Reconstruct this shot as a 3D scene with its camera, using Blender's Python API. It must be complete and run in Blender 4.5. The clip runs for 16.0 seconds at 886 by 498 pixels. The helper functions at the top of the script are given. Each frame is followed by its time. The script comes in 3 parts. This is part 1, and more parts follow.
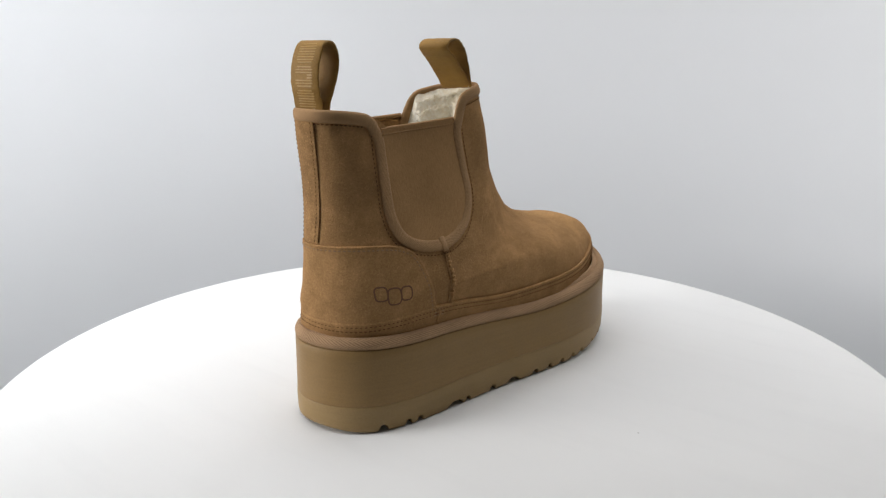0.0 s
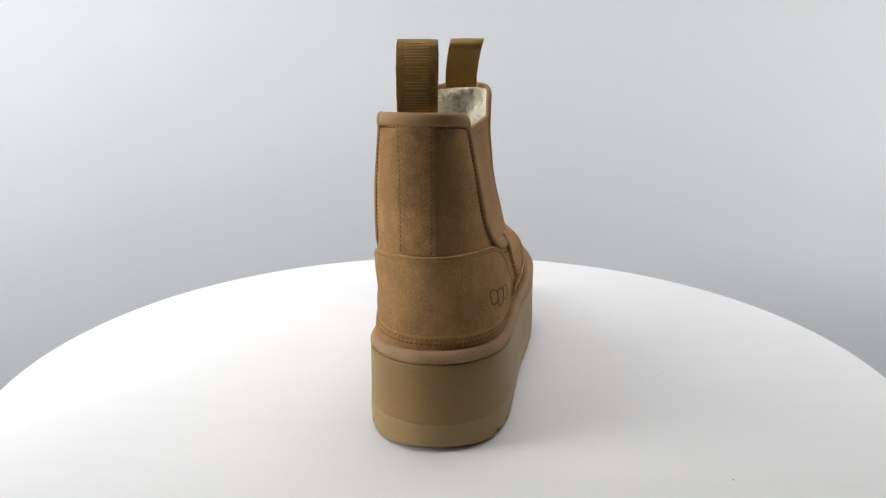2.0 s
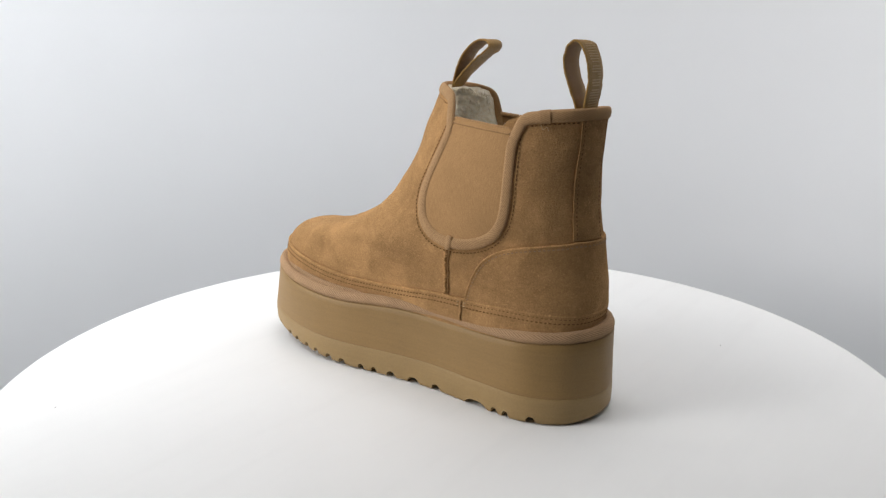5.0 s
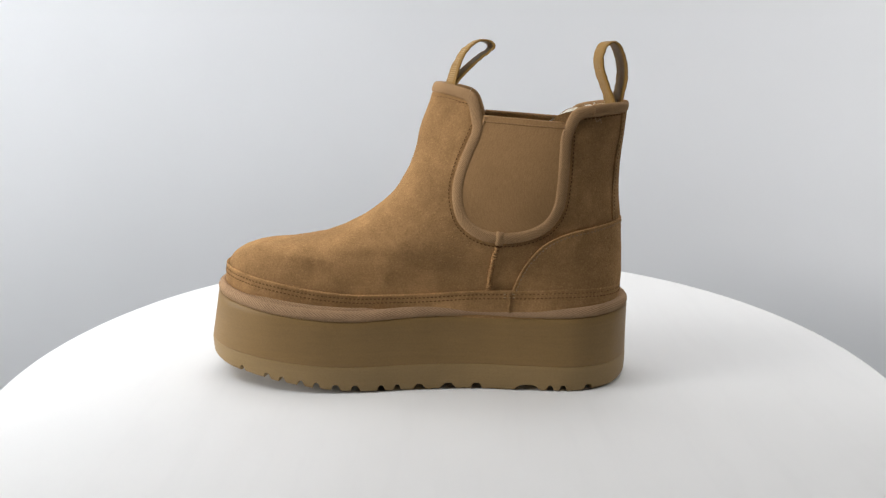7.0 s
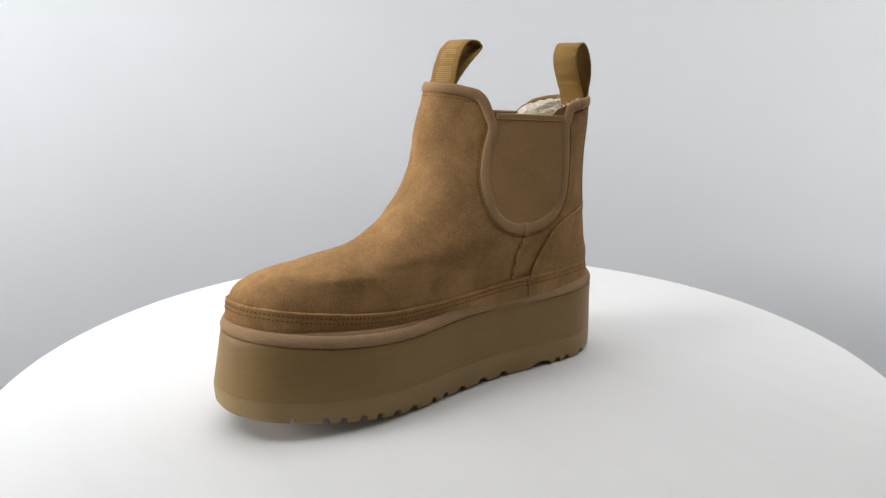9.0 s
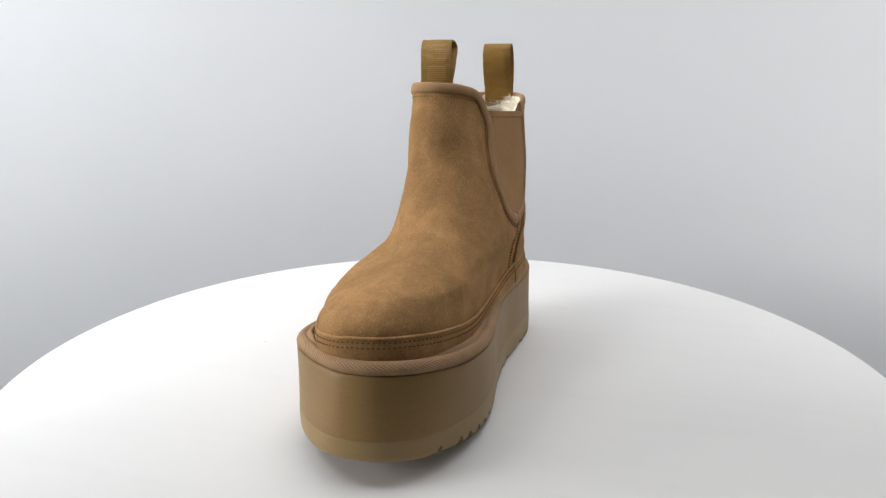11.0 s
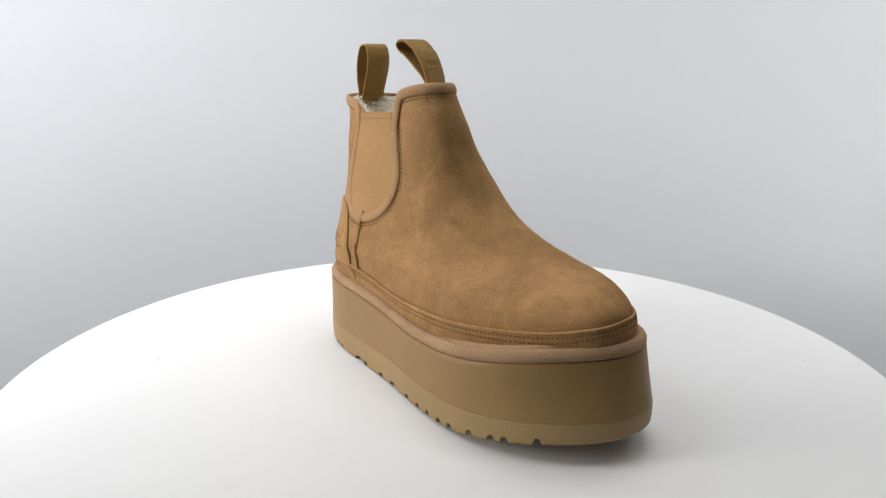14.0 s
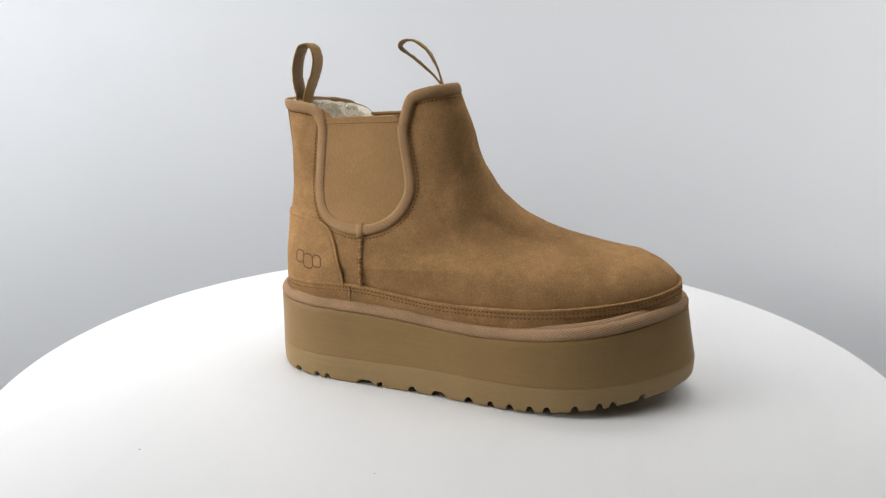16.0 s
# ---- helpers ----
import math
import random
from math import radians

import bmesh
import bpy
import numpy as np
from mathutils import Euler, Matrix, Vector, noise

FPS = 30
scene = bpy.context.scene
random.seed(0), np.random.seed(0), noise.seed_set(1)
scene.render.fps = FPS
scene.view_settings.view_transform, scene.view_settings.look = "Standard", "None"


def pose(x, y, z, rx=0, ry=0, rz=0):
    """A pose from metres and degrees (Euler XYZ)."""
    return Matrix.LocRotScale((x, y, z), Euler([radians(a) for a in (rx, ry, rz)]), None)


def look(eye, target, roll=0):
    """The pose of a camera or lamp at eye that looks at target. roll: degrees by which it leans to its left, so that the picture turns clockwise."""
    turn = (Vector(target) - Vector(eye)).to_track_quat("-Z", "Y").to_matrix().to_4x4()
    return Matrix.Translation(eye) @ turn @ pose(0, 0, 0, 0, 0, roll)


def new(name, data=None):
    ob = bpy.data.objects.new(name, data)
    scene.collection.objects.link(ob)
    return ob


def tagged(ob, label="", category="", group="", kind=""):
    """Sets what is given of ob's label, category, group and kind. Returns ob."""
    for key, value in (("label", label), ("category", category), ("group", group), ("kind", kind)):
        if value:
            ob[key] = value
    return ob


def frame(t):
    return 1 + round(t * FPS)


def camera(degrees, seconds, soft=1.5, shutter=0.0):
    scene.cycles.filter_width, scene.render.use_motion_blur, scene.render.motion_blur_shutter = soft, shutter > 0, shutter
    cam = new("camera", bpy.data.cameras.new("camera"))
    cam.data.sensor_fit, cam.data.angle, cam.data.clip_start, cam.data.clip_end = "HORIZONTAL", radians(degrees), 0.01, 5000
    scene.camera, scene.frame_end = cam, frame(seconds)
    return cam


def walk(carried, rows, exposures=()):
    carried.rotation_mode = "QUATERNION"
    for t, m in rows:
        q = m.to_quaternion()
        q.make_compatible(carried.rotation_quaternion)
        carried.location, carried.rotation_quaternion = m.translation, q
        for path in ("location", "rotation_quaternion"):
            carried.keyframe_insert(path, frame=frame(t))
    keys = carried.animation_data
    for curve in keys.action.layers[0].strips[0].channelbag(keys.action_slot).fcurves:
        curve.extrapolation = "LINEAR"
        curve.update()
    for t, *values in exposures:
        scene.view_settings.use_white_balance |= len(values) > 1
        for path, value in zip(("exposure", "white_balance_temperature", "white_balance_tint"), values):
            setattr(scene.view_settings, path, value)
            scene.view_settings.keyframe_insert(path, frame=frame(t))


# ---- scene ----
# The turntable's axis is the world's z axis, its top lies at z = 0.
cam = camera(60.72, 16.0, soft=1.3)
EYE = Matrix.Translation((0.0, -0.4766, 0.2047)) @ pose(0, 0, 0, 0, 0, 0.4153) @ pose(0, 0, 0, 90 - 14.463, 0, 0) @ pose(0, 0, 0, 0, 0, -0.1448)
walk(cam, [(0.0, EYE), (16.0, EYE)])

TURN = 18.531  # degrees a second, level at 7 s


# ---- light ----
def lamp(name, eye, target, size_x, size_y, watts, colour, spread=180):
    data = bpy.data.lights.new(name, "AREA")
    data.shape, data.size, data.size_y, data.energy, data.color = "RECTANGLE", size_x, size_y, watts, colour
    data.spread = radians(spread)
    ob = new(name, data)
    ob.matrix_world = look(eye, target)
    return ob


lamp("softbox_key", (-1.45, -0.26, 0.38), (0.0, 0.0, 0.05), 0.7, 0.55, 16.8, (1.0, 0.985, 0.96))
lamp("softbox_top", (0.10, 0.0, 1.35), (0.05, -0.02, 0.0), 0.9, 0.7, 7.1, (1.0, 0.983, 0.962))
# unseen fill lamps added to brighten the backdrop, their spread narrowed
lamp("backdrop_fill", (0.0, 0.36, 1.35), (0.0, 0.50, 0.0), 1.0, 0.2, 1.3, (0.945, 0.972, 1.0), 140)
lamp("backdrop_fill_low_left", (-0.52, -0.24, 0.26), (-0.66, 0.24, -0.02), 0.4, 0.16, 0.62, (1.0, 0.995, 0.985), 115)
lamp("backdrop_fill_low_right", (0.52, -0.24, 0.26), (0.66, 0.24, -0.02), 0.4, 0.16, 0.42, (1.0, 0.99, 0.98), 115)
lamp("backdrop_fill_left", (-0.56, -0.16, 0.75), (-0.50, 0.40, 0.08), 0.5, 0.3, 3.4, (0.97, 0.985, 1.0), 115)
lamp("backdrop_fill_right", (0.64, -0.16, 0.75), (0.60, 0.36, 0.08), 0.5, 0.3, 1.15, (1.0, 0.99, 0.975), 115)

world = bpy.data.worlds.new("world")
scene.world = world
world.use_nodes = True
world.node_tree.nodes["Background"].inputs[0].default_value = (0.9, 0.95, 1.0, 1)
world.node_tree.nodes["Background"].inputs[1].default_value = 0.05
scene.view_settings.exposure = -0.15


# ---- materials ----
def material(name, colour, rough=0.8, sheen=0.0, metal=0.0, spec=0.5):
    m = bpy.data.materials.new(name)
    m.use_nodes = True
    b = m.node_tree.nodes["Principled BSDF"]
    b.inputs["Base Color"].default_value = (*colour, 1)
    b.inputs["Roughness"].default_value = rough
    b.inputs["Metallic"].default_value = metal
    b.inputs["Specular IOR Level"].default_value = spec
    b.inputs["Sheen Weight"].default_value = sheen
    b.inputs["Sheen Roughness"].default_value = 0.45
    b.inputs["Sheen Tint"].default_value = (min(1, colour[0] * 2), min(1, colour[1] * 2), min(1, colour[2] * 2), 1)
    return m, m.node_tree, b


def noise_node(tree, coord, scale, detail=4.0, rough=0.55, kind="Object", stretch=None):
    n = tree.nodes.new("ShaderNodeTexNoise")
    n.inputs["Scale"].default_value = scale
    n.inputs["Detail"].default_value = detail
    n.inputs["Roughness"].default_value = rough
    if stretch:
        mp = tree.nodes.new("ShaderNodeMapping")
        mp.inputs["Scale"].default_value = stretch
        tree.links.new(coord.outputs[kind], mp.inputs["Vector"])
        tree.links.new(mp.outputs[0], n.inputs["Vector"])
    else:
        tree.links.new(coord.outputs[kind], n.inputs["Vector"])
    return n


def ramp(tree, fac, stops):
    r = tree.nodes.new("ShaderNodeValToRGB")
    e = r.color_ramp.elements
    while len(e) < len(stops):
        e.new(0.5)
    for k, (p, c) in enumerate(stops):
        e[k].position, e[k].color = p, (*c, 1)
    tree.links.new(fac, r.inputs[0])
    return r


def mix(tree, a, b, fac, mode="MULTIPLY"):
    n = tree.nodes.new("ShaderNodeMix")
    n.data_type, n.blend_type = "RGBA", mode
    n.inputs[0].default_value = fac
    tree.links.new(a, n.inputs[6])
    tree.links.new(b, n.inputs[7])
    return n.outputs[2]


def bump(tree, b, height, strength, distance):
    n = tree.nodes.new("ShaderNodeBump")
    n.inputs["Strength"].default_value, n.inputs["Distance"].default_value = strength, distance
    tree.links.new(height, n.inputs["Height"])
    prev = b.inputs["Normal"].links
    if prev:
        tree.links.new(prev[0].from_socket, n.inputs["Normal"])
    tree.links.new(n.outputs[0], b.inputs["Normal"])


def grey(v):
    return (v, v, v)


def shade(c, k):
    return tuple(v * k for v in c)


def suede(name, c, patch=1.0):
    m, t, b = material(name, c, 0.95, 0.2, spec=0.12)
    co = t.nodes.new("ShaderNodeTexCoord")
    big = noise_node(t, co, 32, 5, 0.6)
    big.inputs["Distortion"].default_value = 0.8
    mid = noise_node(t, co, 170, 4, 0.6)
    fine = noise_node(t, co, 1000, 4, 0.7)
    a = ramp(t, big.outputs[0], [(0.28, shade(c, 0.84)), (0.48, c), (0.67, shade(c, 1.28))])
    g = ramp(t, mid.outputs[0], [(0.28, grey(1 - 0.17 * patch)), (0.7, grey(1.0))])
    s = ramp(t, fine.outputs[0], [(0.3, grey(0.66)), (0.6, grey(1.0)), (0.8, grey(1.0))])
    fibre = noise_node(t, co, 850, 3, 0.6)
    pale = ramp(t, fibre.outputs[0], [(0.56, grey(0.0)), (0.72, shade(c, 0.30 * patch))])
    col = mix(t, mix(t, a.outputs[0], g.outputs[0], 1.0), s.outputs[0], 0.8)
    col = mix(t, col, pale.outputs[0], 1.0, "ADD")
    t.links.new(col, b.inputs["Base Color"])
    bump(t, b, mid.outputs[0], 0.25 * patch ** 2, 0.0008)
    bump(t, b, fine.outputs[0], 0.9, 0.0007)
    return m


TAN = (0.385, 0.218, 0.093)
SUEDE = suede("suede", TAN)
SUEDE_ROUGH = suede("suede_rough", shade(TAN, 0.96), 1.8)
SUEDE_RAW = suede("suede_raw_edge", shade(TAN, 1.25), 1.6)


def woven(name, c, scale_u, scale_v, depth=0.6, rough=0.85, diag=True):
    """A twill on the uv map, which is laid out in metres."""
    m, t, b = material(name, c, rough, 0.08, spec=0.2)
    co = t.nodes.new("ShaderNodeTexCoord")
    mp = t.nodes.new("ShaderNodeMapping")
    mp.inputs["Scale"].default_value = (scale_u, scale_v, 1)
    t.links.new(co.outputs["UV"], mp.inputs["Vector"])
    w = t.nodes.new("ShaderNodeTexWave")
    w.wave_type, w.bands_direction = "BANDS", "DIAGONAL" if diag else "Y"
    w.inputs["Scale"].default_value, w.inputs["Distortion"].default_value = 1.0, 0.6
    w.inputs["Detail"].default_value, w.inputs["Detail Scale"].default_value = 2.0, 1.5
    t.links.new(mp.outputs[0], w.inputs["Vector"])
    n = noise_node(t, co, 900, 3)
    wide = noise_node(t, co, 60, 3)
    a = ramp(t, wide.outputs[0], [(0.3, shade(c, 0.88)), (0.7, shade(c, 1.08))])
    g = ramp(t, w.outputs["Fac"], [(0.15, grey(0.62)), (0.6, grey(1.0))])
    f = ramp(t, n.outputs[0], [(0.3, grey(0.8)), (0.65, grey(1.0))])
    col = mix(t, mix(t, a.outputs[0], g.outputs[0], depth), f.outputs[0], 0.8)
    t.links.new(col, b.inputs["Base Color"])
    bump(t, b, w.outputs["Fac"], 0.5 * depth, 0.0005)
    bump(t, b, n.outputs[0], 0.3, 0.0003)
    return m


PIPING = woven("twill_piping", (0.45, 0.282, 0.158), 270, 930, 0.95)
BINDING = woven("twill_binding", (0.445, 0.268, 0.132), 320, 1050, 0.6)


def knit(name, c):
    m, t, b = material(name, c, 0.9, 0.08, spec=0.12)
    co = t.nodes.new("ShaderNodeTexCoord")
    rib = noise_node(t, co, 1.0, 2, 0.5, "UV", (1500, 260, 1))
    fine = noise_node(t, co, 1300, 3, 0.6)
    wide = noise_node(t, co, 35, 3)
    a = ramp(t, wide.outputs[0], [(0.3, shade(c, 0.92)), (0.7, shade(c, 1.07))])
    g = ramp(t, rib.outputs[0], [(0.3, grey(0.82)), (0.65, grey(1.0))])
    f = ramp(t, fine.outputs[0], [(0.3, grey(0.78)), (0.65, grey(1.0))])
    t.links.new(mix(t, mix(t, a.outputs[0], g.outputs[0], 0.8), f.outputs[0], 0.7), b.inputs["Base Color"])
    bump(t, b, rib.outputs[0], 0.3, 0.0004)
    bump(t, b, fine.outputs[0], 0.3, 0.0003)
    return m


ELASTIC = knit("elastic_knit", (0.415, 0.240, 0.108))
HEM = woven("elastic_hem", (0.33, 0.19, 0.085), 300, 300, 0.3)
WEBBING = woven("satin_webbing", (0.335, 0.188, 0.048), 1200, 420, 0.4, 0.55)

RIBS = woven("woven_ribs", (0.50, 0.31, 0.11), 900, 900, 0.2, 0.42)


def rubber(name, c, rough):
    m, t, b = material(name, c, rough, 0.08, spec=0.3)
    co = t.nodes.new("ShaderNodeTexCoord")
    big = noise_node(t, co, 25, 4)
    streak = noise_node(t, co, 60, 4, 0.6, "Object", (0.6, 0.6, 9.0))
    fine = noise_node(t, co, 1100, 2, 0.6)
    a = ramp(t, big.outputs[0], [(0.3, shade(c, 0.93)), (0.7, shade(c, 1.06))])
    g = ramp(t, streak.outputs[0], [(0.3, grey(0.93)), (0.7, grey(1.0))])
    s = ramp(t, fine.outputs[0], [(0.3, grey(0.87)), (0.65, grey(1.0))])
    t.links.new(mix(t, mix(t, a.outputs[0], g.outputs[0], 1.0), s.outputs[0], 0.8), b.inputs["Base Color"])
    bump(t, b, fine.outputs[0], 0.25, 0.0003)
    return m


MIDSOLE = rubber("foam_midsole", (0.272, 0.165, 0.061), 0.5)
OUTSOLE = rubber("rubber_outsole", (0.315, 0.208, 0.090), 0.5)

THREAD, _, _ = material("thread", (0.16, 0.083, 0.034), 0.9, spec=0.1)
THREAD_PALE, _, _ = material("pale_thread", (0.40, 0.27, 0.14), 0.8)
THREAD_WAX, _, _ = material("waxed_thread", (0.29, 0.175, 0.085), 0.7)
THREAD_TONE, _, _ = material("tonal_thread", (0.27, 0.155, 0.07), 0.8)
STAMP, _, _ = material("burnt_stamp", (0.15, 0.075, 0.037), 0.85)


def fleece_material():
    m, t, b = material("fleece", (0.78, 0.72, 0.62), 1.0, 0.4, spec=0.1)
    co = t.nodes.new("ShaderNodeTexCoord")
    n = noise_node(t, co, 520, 4)
    r = ramp(t, n.outputs[0], [(0.3, (0.84, 0.75, 0.59)), (0.6, (0.95, 0.91, 0.81))])
    t.links.new(r.outputs[0], b.inputs["Base Color"])
    bump(t, b, n.outputs[0], 0.4, 0.0012)
    return m


FLEECE = fleece_material()


def table_material():
    c = (0.80, 0.80, 0.795)
    m, t, b = material("white_laminate", c, 0.6, spec=0.16)
    co = t.nodes.new("ShaderNodeTexCoord")
    big = noise_node(t, co, 9, 4)
    fine = noise_node(t, co, 420, 3)
    scuff = noise_node(t, co, 55, 5, 0.6, "Object", (1.0, 0.12, 1.0))
    a = ramp(t, big.outputs[0], [(0.3, (0.710, 0.710, 0.708)), (0.7, (0.735, 0.735, 0.733))])
    g = ramp(t, scuff.outputs[0], [(0.25, grey(0.975)), (0.5, grey(1.0))])
    t.links.new(mix(t, a.outputs[0], g.outputs[0], 1.0), b.inputs["Base Color"])
    r = ramp(t, big.outputs[0], [(0.3, grey(0.52)), (0.7, grey(0.68))])
    t.links.new(r.outputs[0], b.inputs["Roughness"])
    bump(t, b, fine.outputs[0], 0.05, 0.0003)
    return m


TABLE = table_material()
SPECK, _, _ = material("dust", (0.35, 0.34, 0.32), 0.9)


def fabric(name, c):
    m, t, b = material(name, c, 0.9, spec=0.2)
    co = t.nodes.new("ShaderNodeTexCoord")
    n = noise_node(t, co, 4, 3)
    r = ramp(t, n.outputs[0], [(0.3, shade(c, 0.985)), (0.7, shade(c, 1.01))])
    t.links.new(r.outputs[0], b.inputs["Base Color"])
    return m


BACKDROP = fabric("white_backdrop", (0.77, 0.785, 0.81))
WALLS = fabric("grey_surround", (0.16, 0.16, 0.16))
DARK_FLOOR = fabric("dark_floor", (0.06, 0.06, 0.062))


# ---- mesh helpers ----
def mesh_of(name, verts, faces, mat, smooth=True, uv=None):
    me = bpy.data.meshes.new(name)
    me.from_pydata([tuple(float(c) for c in v) for v in verts], [], faces)
    me.materials.append(mat)
    if smooth:
        me.polygons.foreach_set("use_smooth", [True] * len(me.polygons))
    if uv is not None:
        lay = me.uv_layers.new(name="UVMap")
        idx = np.empty(len(me.loops), dtype=np.int32)
        me.loops.foreach_get("vertex_index", idx)
        lay.data.foreach_set("uv", np.asarray(uv, dtype=np.float32)[idx].ravel())
    me.update()
    return me


def part(name, me, parent, label=""):
    ob = new(name, me)
    ob.parent = parent
    if label:
        tagged(ob, label=label)
    return ob


def grid_faces(n, m, wrap_n=False, wrap_m=False, base=0, flip=False):
    out = []
    for i in range(n if wrap_n else n - 1):
        for j in range(m if wrap_m else m - 1):
            a, b = base + i * m + j, base + ((i + 1) % n) * m + j
            c, d = base + ((i + 1) % n) * m + (j + 1) % m, base + i * m + (j + 1) % m
            out.append((a, d, c, b) if flip else (a, b, c, d))
    return out


def spline(points, n, closed=False):
    """n points along a Catmull-Rom curve, evenly spaced."""
    p = np.asarray(points, float)
    k = len(p)
    out = []
    for i in range(k if closed else k - 1):
        if closed:
            a, b, c, d = p[(i - 1) % k], p[i], p[(i + 1) % k], p[(i + 2) % k]
        else:
            b, c = p[i], p[i + 1]
            a = p[i - 1] if i else 2 * b - c
            d = p[i + 2] if i + 2 < k else 2 * c - b
        for q in np.linspace(0, 1, 24, endpoint=False):
            out.append(0.5 * (2 * b + (c - a) * q + (2 * a - 5 * b + 4 * c - d) * q * q + (3 * b - a - 3 * c + d) * q ** 3))
    if not closed:
        out.append(p[-1])
    out = np.array(out)
    return even(out, n, closed)


def even(pts, n, closed=False):
    pts = np.asarray(pts, float)
    q = np.vstack([pts, pts[:1]]) if closed else pts
    s = np.concatenate([[0], np.cumsum(np.linalg.norm(np.diff(q, axis=0), axis=1))])
    at = np.linspace(0, s[-1], n + 1)[:-1] if closed else np.linspace(0, s[-1], n)
    return np.stack([np.interp(at, s, q[:, k]) for k in range(q.shape[1])], 1)


def knots(x, table):
    """Smooth interpolation through knots (position, value)."""
    xs = np.array([k[0] for k in table], float)
    ys = np.array([k[1] for k in table], float)
    if xs[0] > xs[-1]:
        xs, ys = xs[::-1], ys[::-1]
    m = np.gradient(ys, xs)
    x = np.clip(np.asarray(x, float), xs[0], xs[-1])
    i = np.clip(np.searchsorted(xs, x) - 1, 0, len(xs) - 2)
    h = xs[i + 1] - xs[i]
    q = (x - xs[i]) / h
    return ((2 * q ** 3 - 3 * q ** 2 + 1) * ys[i] + (q ** 3 - 2 * q ** 2 + q) * h * m[i]
            + (-2 * q ** 3 + 3 * q ** 2) * ys[i + 1] + (q ** 3 - q ** 2) * h * m[i + 1])


# ---- the studio ----
def studio():
    # a paper backdrop, hung and curved round the back and sides of the table
    angles, heights = np.linspace(radians(14), radians(166), 57), (1.25, 0.8, 0.5, 0.25, 0.1, 0.0, -0.1, -0.25, -0.5, -0.74)
    v = [(0.70 * math.cos(a), 0.50 * math.sin(a), z) for a in angles for z in heights]
    me = mesh_of("backdrop", v, grid_faces(len(angles), len(heights)), BACKDROP)
    ob = new("backdrop", me)
    solid = ob.modifiers.new("thickness", "SOLIDIFY")
    solid.thickness, solid.offset = 0.004, 0.0
    tagged(ob, "seamless white paper backdrop hung behind the round turntable", "backdrop", kind="structure")

    def slab(name, x0, x1, y0, y1, z0, z1, label, mat):
        bm = bmesh.new()
        bmesh.ops.create_cube(bm, size=1)
        for q in bm.verts:
            q.co = ((x0 + x1) / 2 + q.co.x * (x1 - x0), (y0 + y1) / 2 + q.co.y * (y1 - y0), (z0 + z1) / 2 + q.co.z * (z1 - z0))
        me = bpy.data.meshes.new(name)
        bm.to_mesh(me)
        bm.free()
        me.materials.append(mat)
        tagged(new(name, me), label, name.split("_")[0], kind="structure")
    # unseen enclosure, added in dark grey so that little light bounces back
    slab("wall_west", -2.06, -2.00, -1.6, 0.9, -0.8, 1.7, "unseen grey wall, kept dark to cut bounced light", WALLS)
    slab("wall_east", 2.00, 2.06, -1.6, 0.9, -0.8, 1.7, "unseen grey wall, kept dark to cut bounced light", WALLS)
    slab("wall_south", -2.06, 2.06, -1.68, -1.62, -0.8, 1.7, "unseen grey wall, kept dark to cut bounced light", WALLS)
    slab("wall_north", -2.06, 2.06, 0.92, 0.98, -0.8, 1.7, "unseen grey wall, kept dark to cut bounced light", WALLS)
    slab("ceiling", -2.06, 2.06, -1.68, 0.98, 1.72, 1.78, "unseen grey ceiling, kept dark to cut bounced light", WALLS)
    # unseen floor, added dark so the backdrop dims below the table's level
    slab("floor", -2.06, 2.06, -1.68, 0.98, -0.80, -0.745, "unseen dark grey floor, keeps bounced light off the lower backdrop", DARK_FLOOR)


studio()


SPECKS = [(0.1350, 0.1475, 0.0006), (0.0050, 0.1413, 0.0005), (-0.1499, -0.1924, 0.0005)]


def turntable():
    base = new("turntable")
    tagged(base, "round white laminate turntable, turning slowly under the boot", "turntable")
    rim = 0.287
    prof = [(0.0, 0.0), (0.12, 0.0), (0.26, 0.0), (rim - 0.003, 0.0), (rim - 0.001, -0.001), (rim, -0.003), (rim, -0.015), (rim - 0.002, -0.018), (0.05, -0.018)]
    n = 160
    v = [(0, 0, 0)]
    for k in range(n):
        a = 2 * math.pi * k / n
        v += [(r * math.cos(a), r * math.sin(a), z) for r, z in prof[1:]]
    m = len(prof) - 1
    f = grid_faces(n, m, wrap_n=True, base=1)
    f += [(0, 1 + k * m, 1 + (k + 1) % n * m) for k in range(n)]
    me = mesh_of("disc", v, f, TABLE)
    bm = bmesh.new()
    bm.from_mesh(me)
    bmesh.ops.recalc_face_normals(bm, faces=bm.faces)
    bm.to_mesh(me)
    bm.free()
    me.set_sharp_from_angle(angle=radians(20))
    part("disc", me, base)
    # foot under the disc
    v, rows = [], [(0.09, -0.018), (0.09, -0.05), (0.06, -0.06), (0.06, -0.68), (0.16, -0.72), (0.16, -0.744)]
    for k in range(48):
        a = 2 * math.pi * k / 48
        v += [(r * math.cos(a), r * math.sin(a), z) for r, z in rows]
    part("pedestal", mesh_of("pedestal", v, grid_faces(48, len(rows), wrap_n=True), TABLE), base, "plain white column foot")
    for x, y, r in SPECKS:
        v = [(x + r * math.cos(a) * (1 + 0.3 * math.sin(3 * a)), y + r * math.sin(a), 0.0003) for a in np.linspace(0, 2 * math.pi, 9)[:-1]] + [(x, y, 0.0006)]
        part("dust_speck", mesh_of("dust_speck", v, [(k, (k + 1) % 8, 8) for k in range(8)], SPECK), base)
    return base


TURNTABLE = turntable()

# ---- the boot ----
BOOT = new("platform_boot")
tagged(BOOT, "tan suede platform ankle boot with fleece lining, on a turntable", "boot")

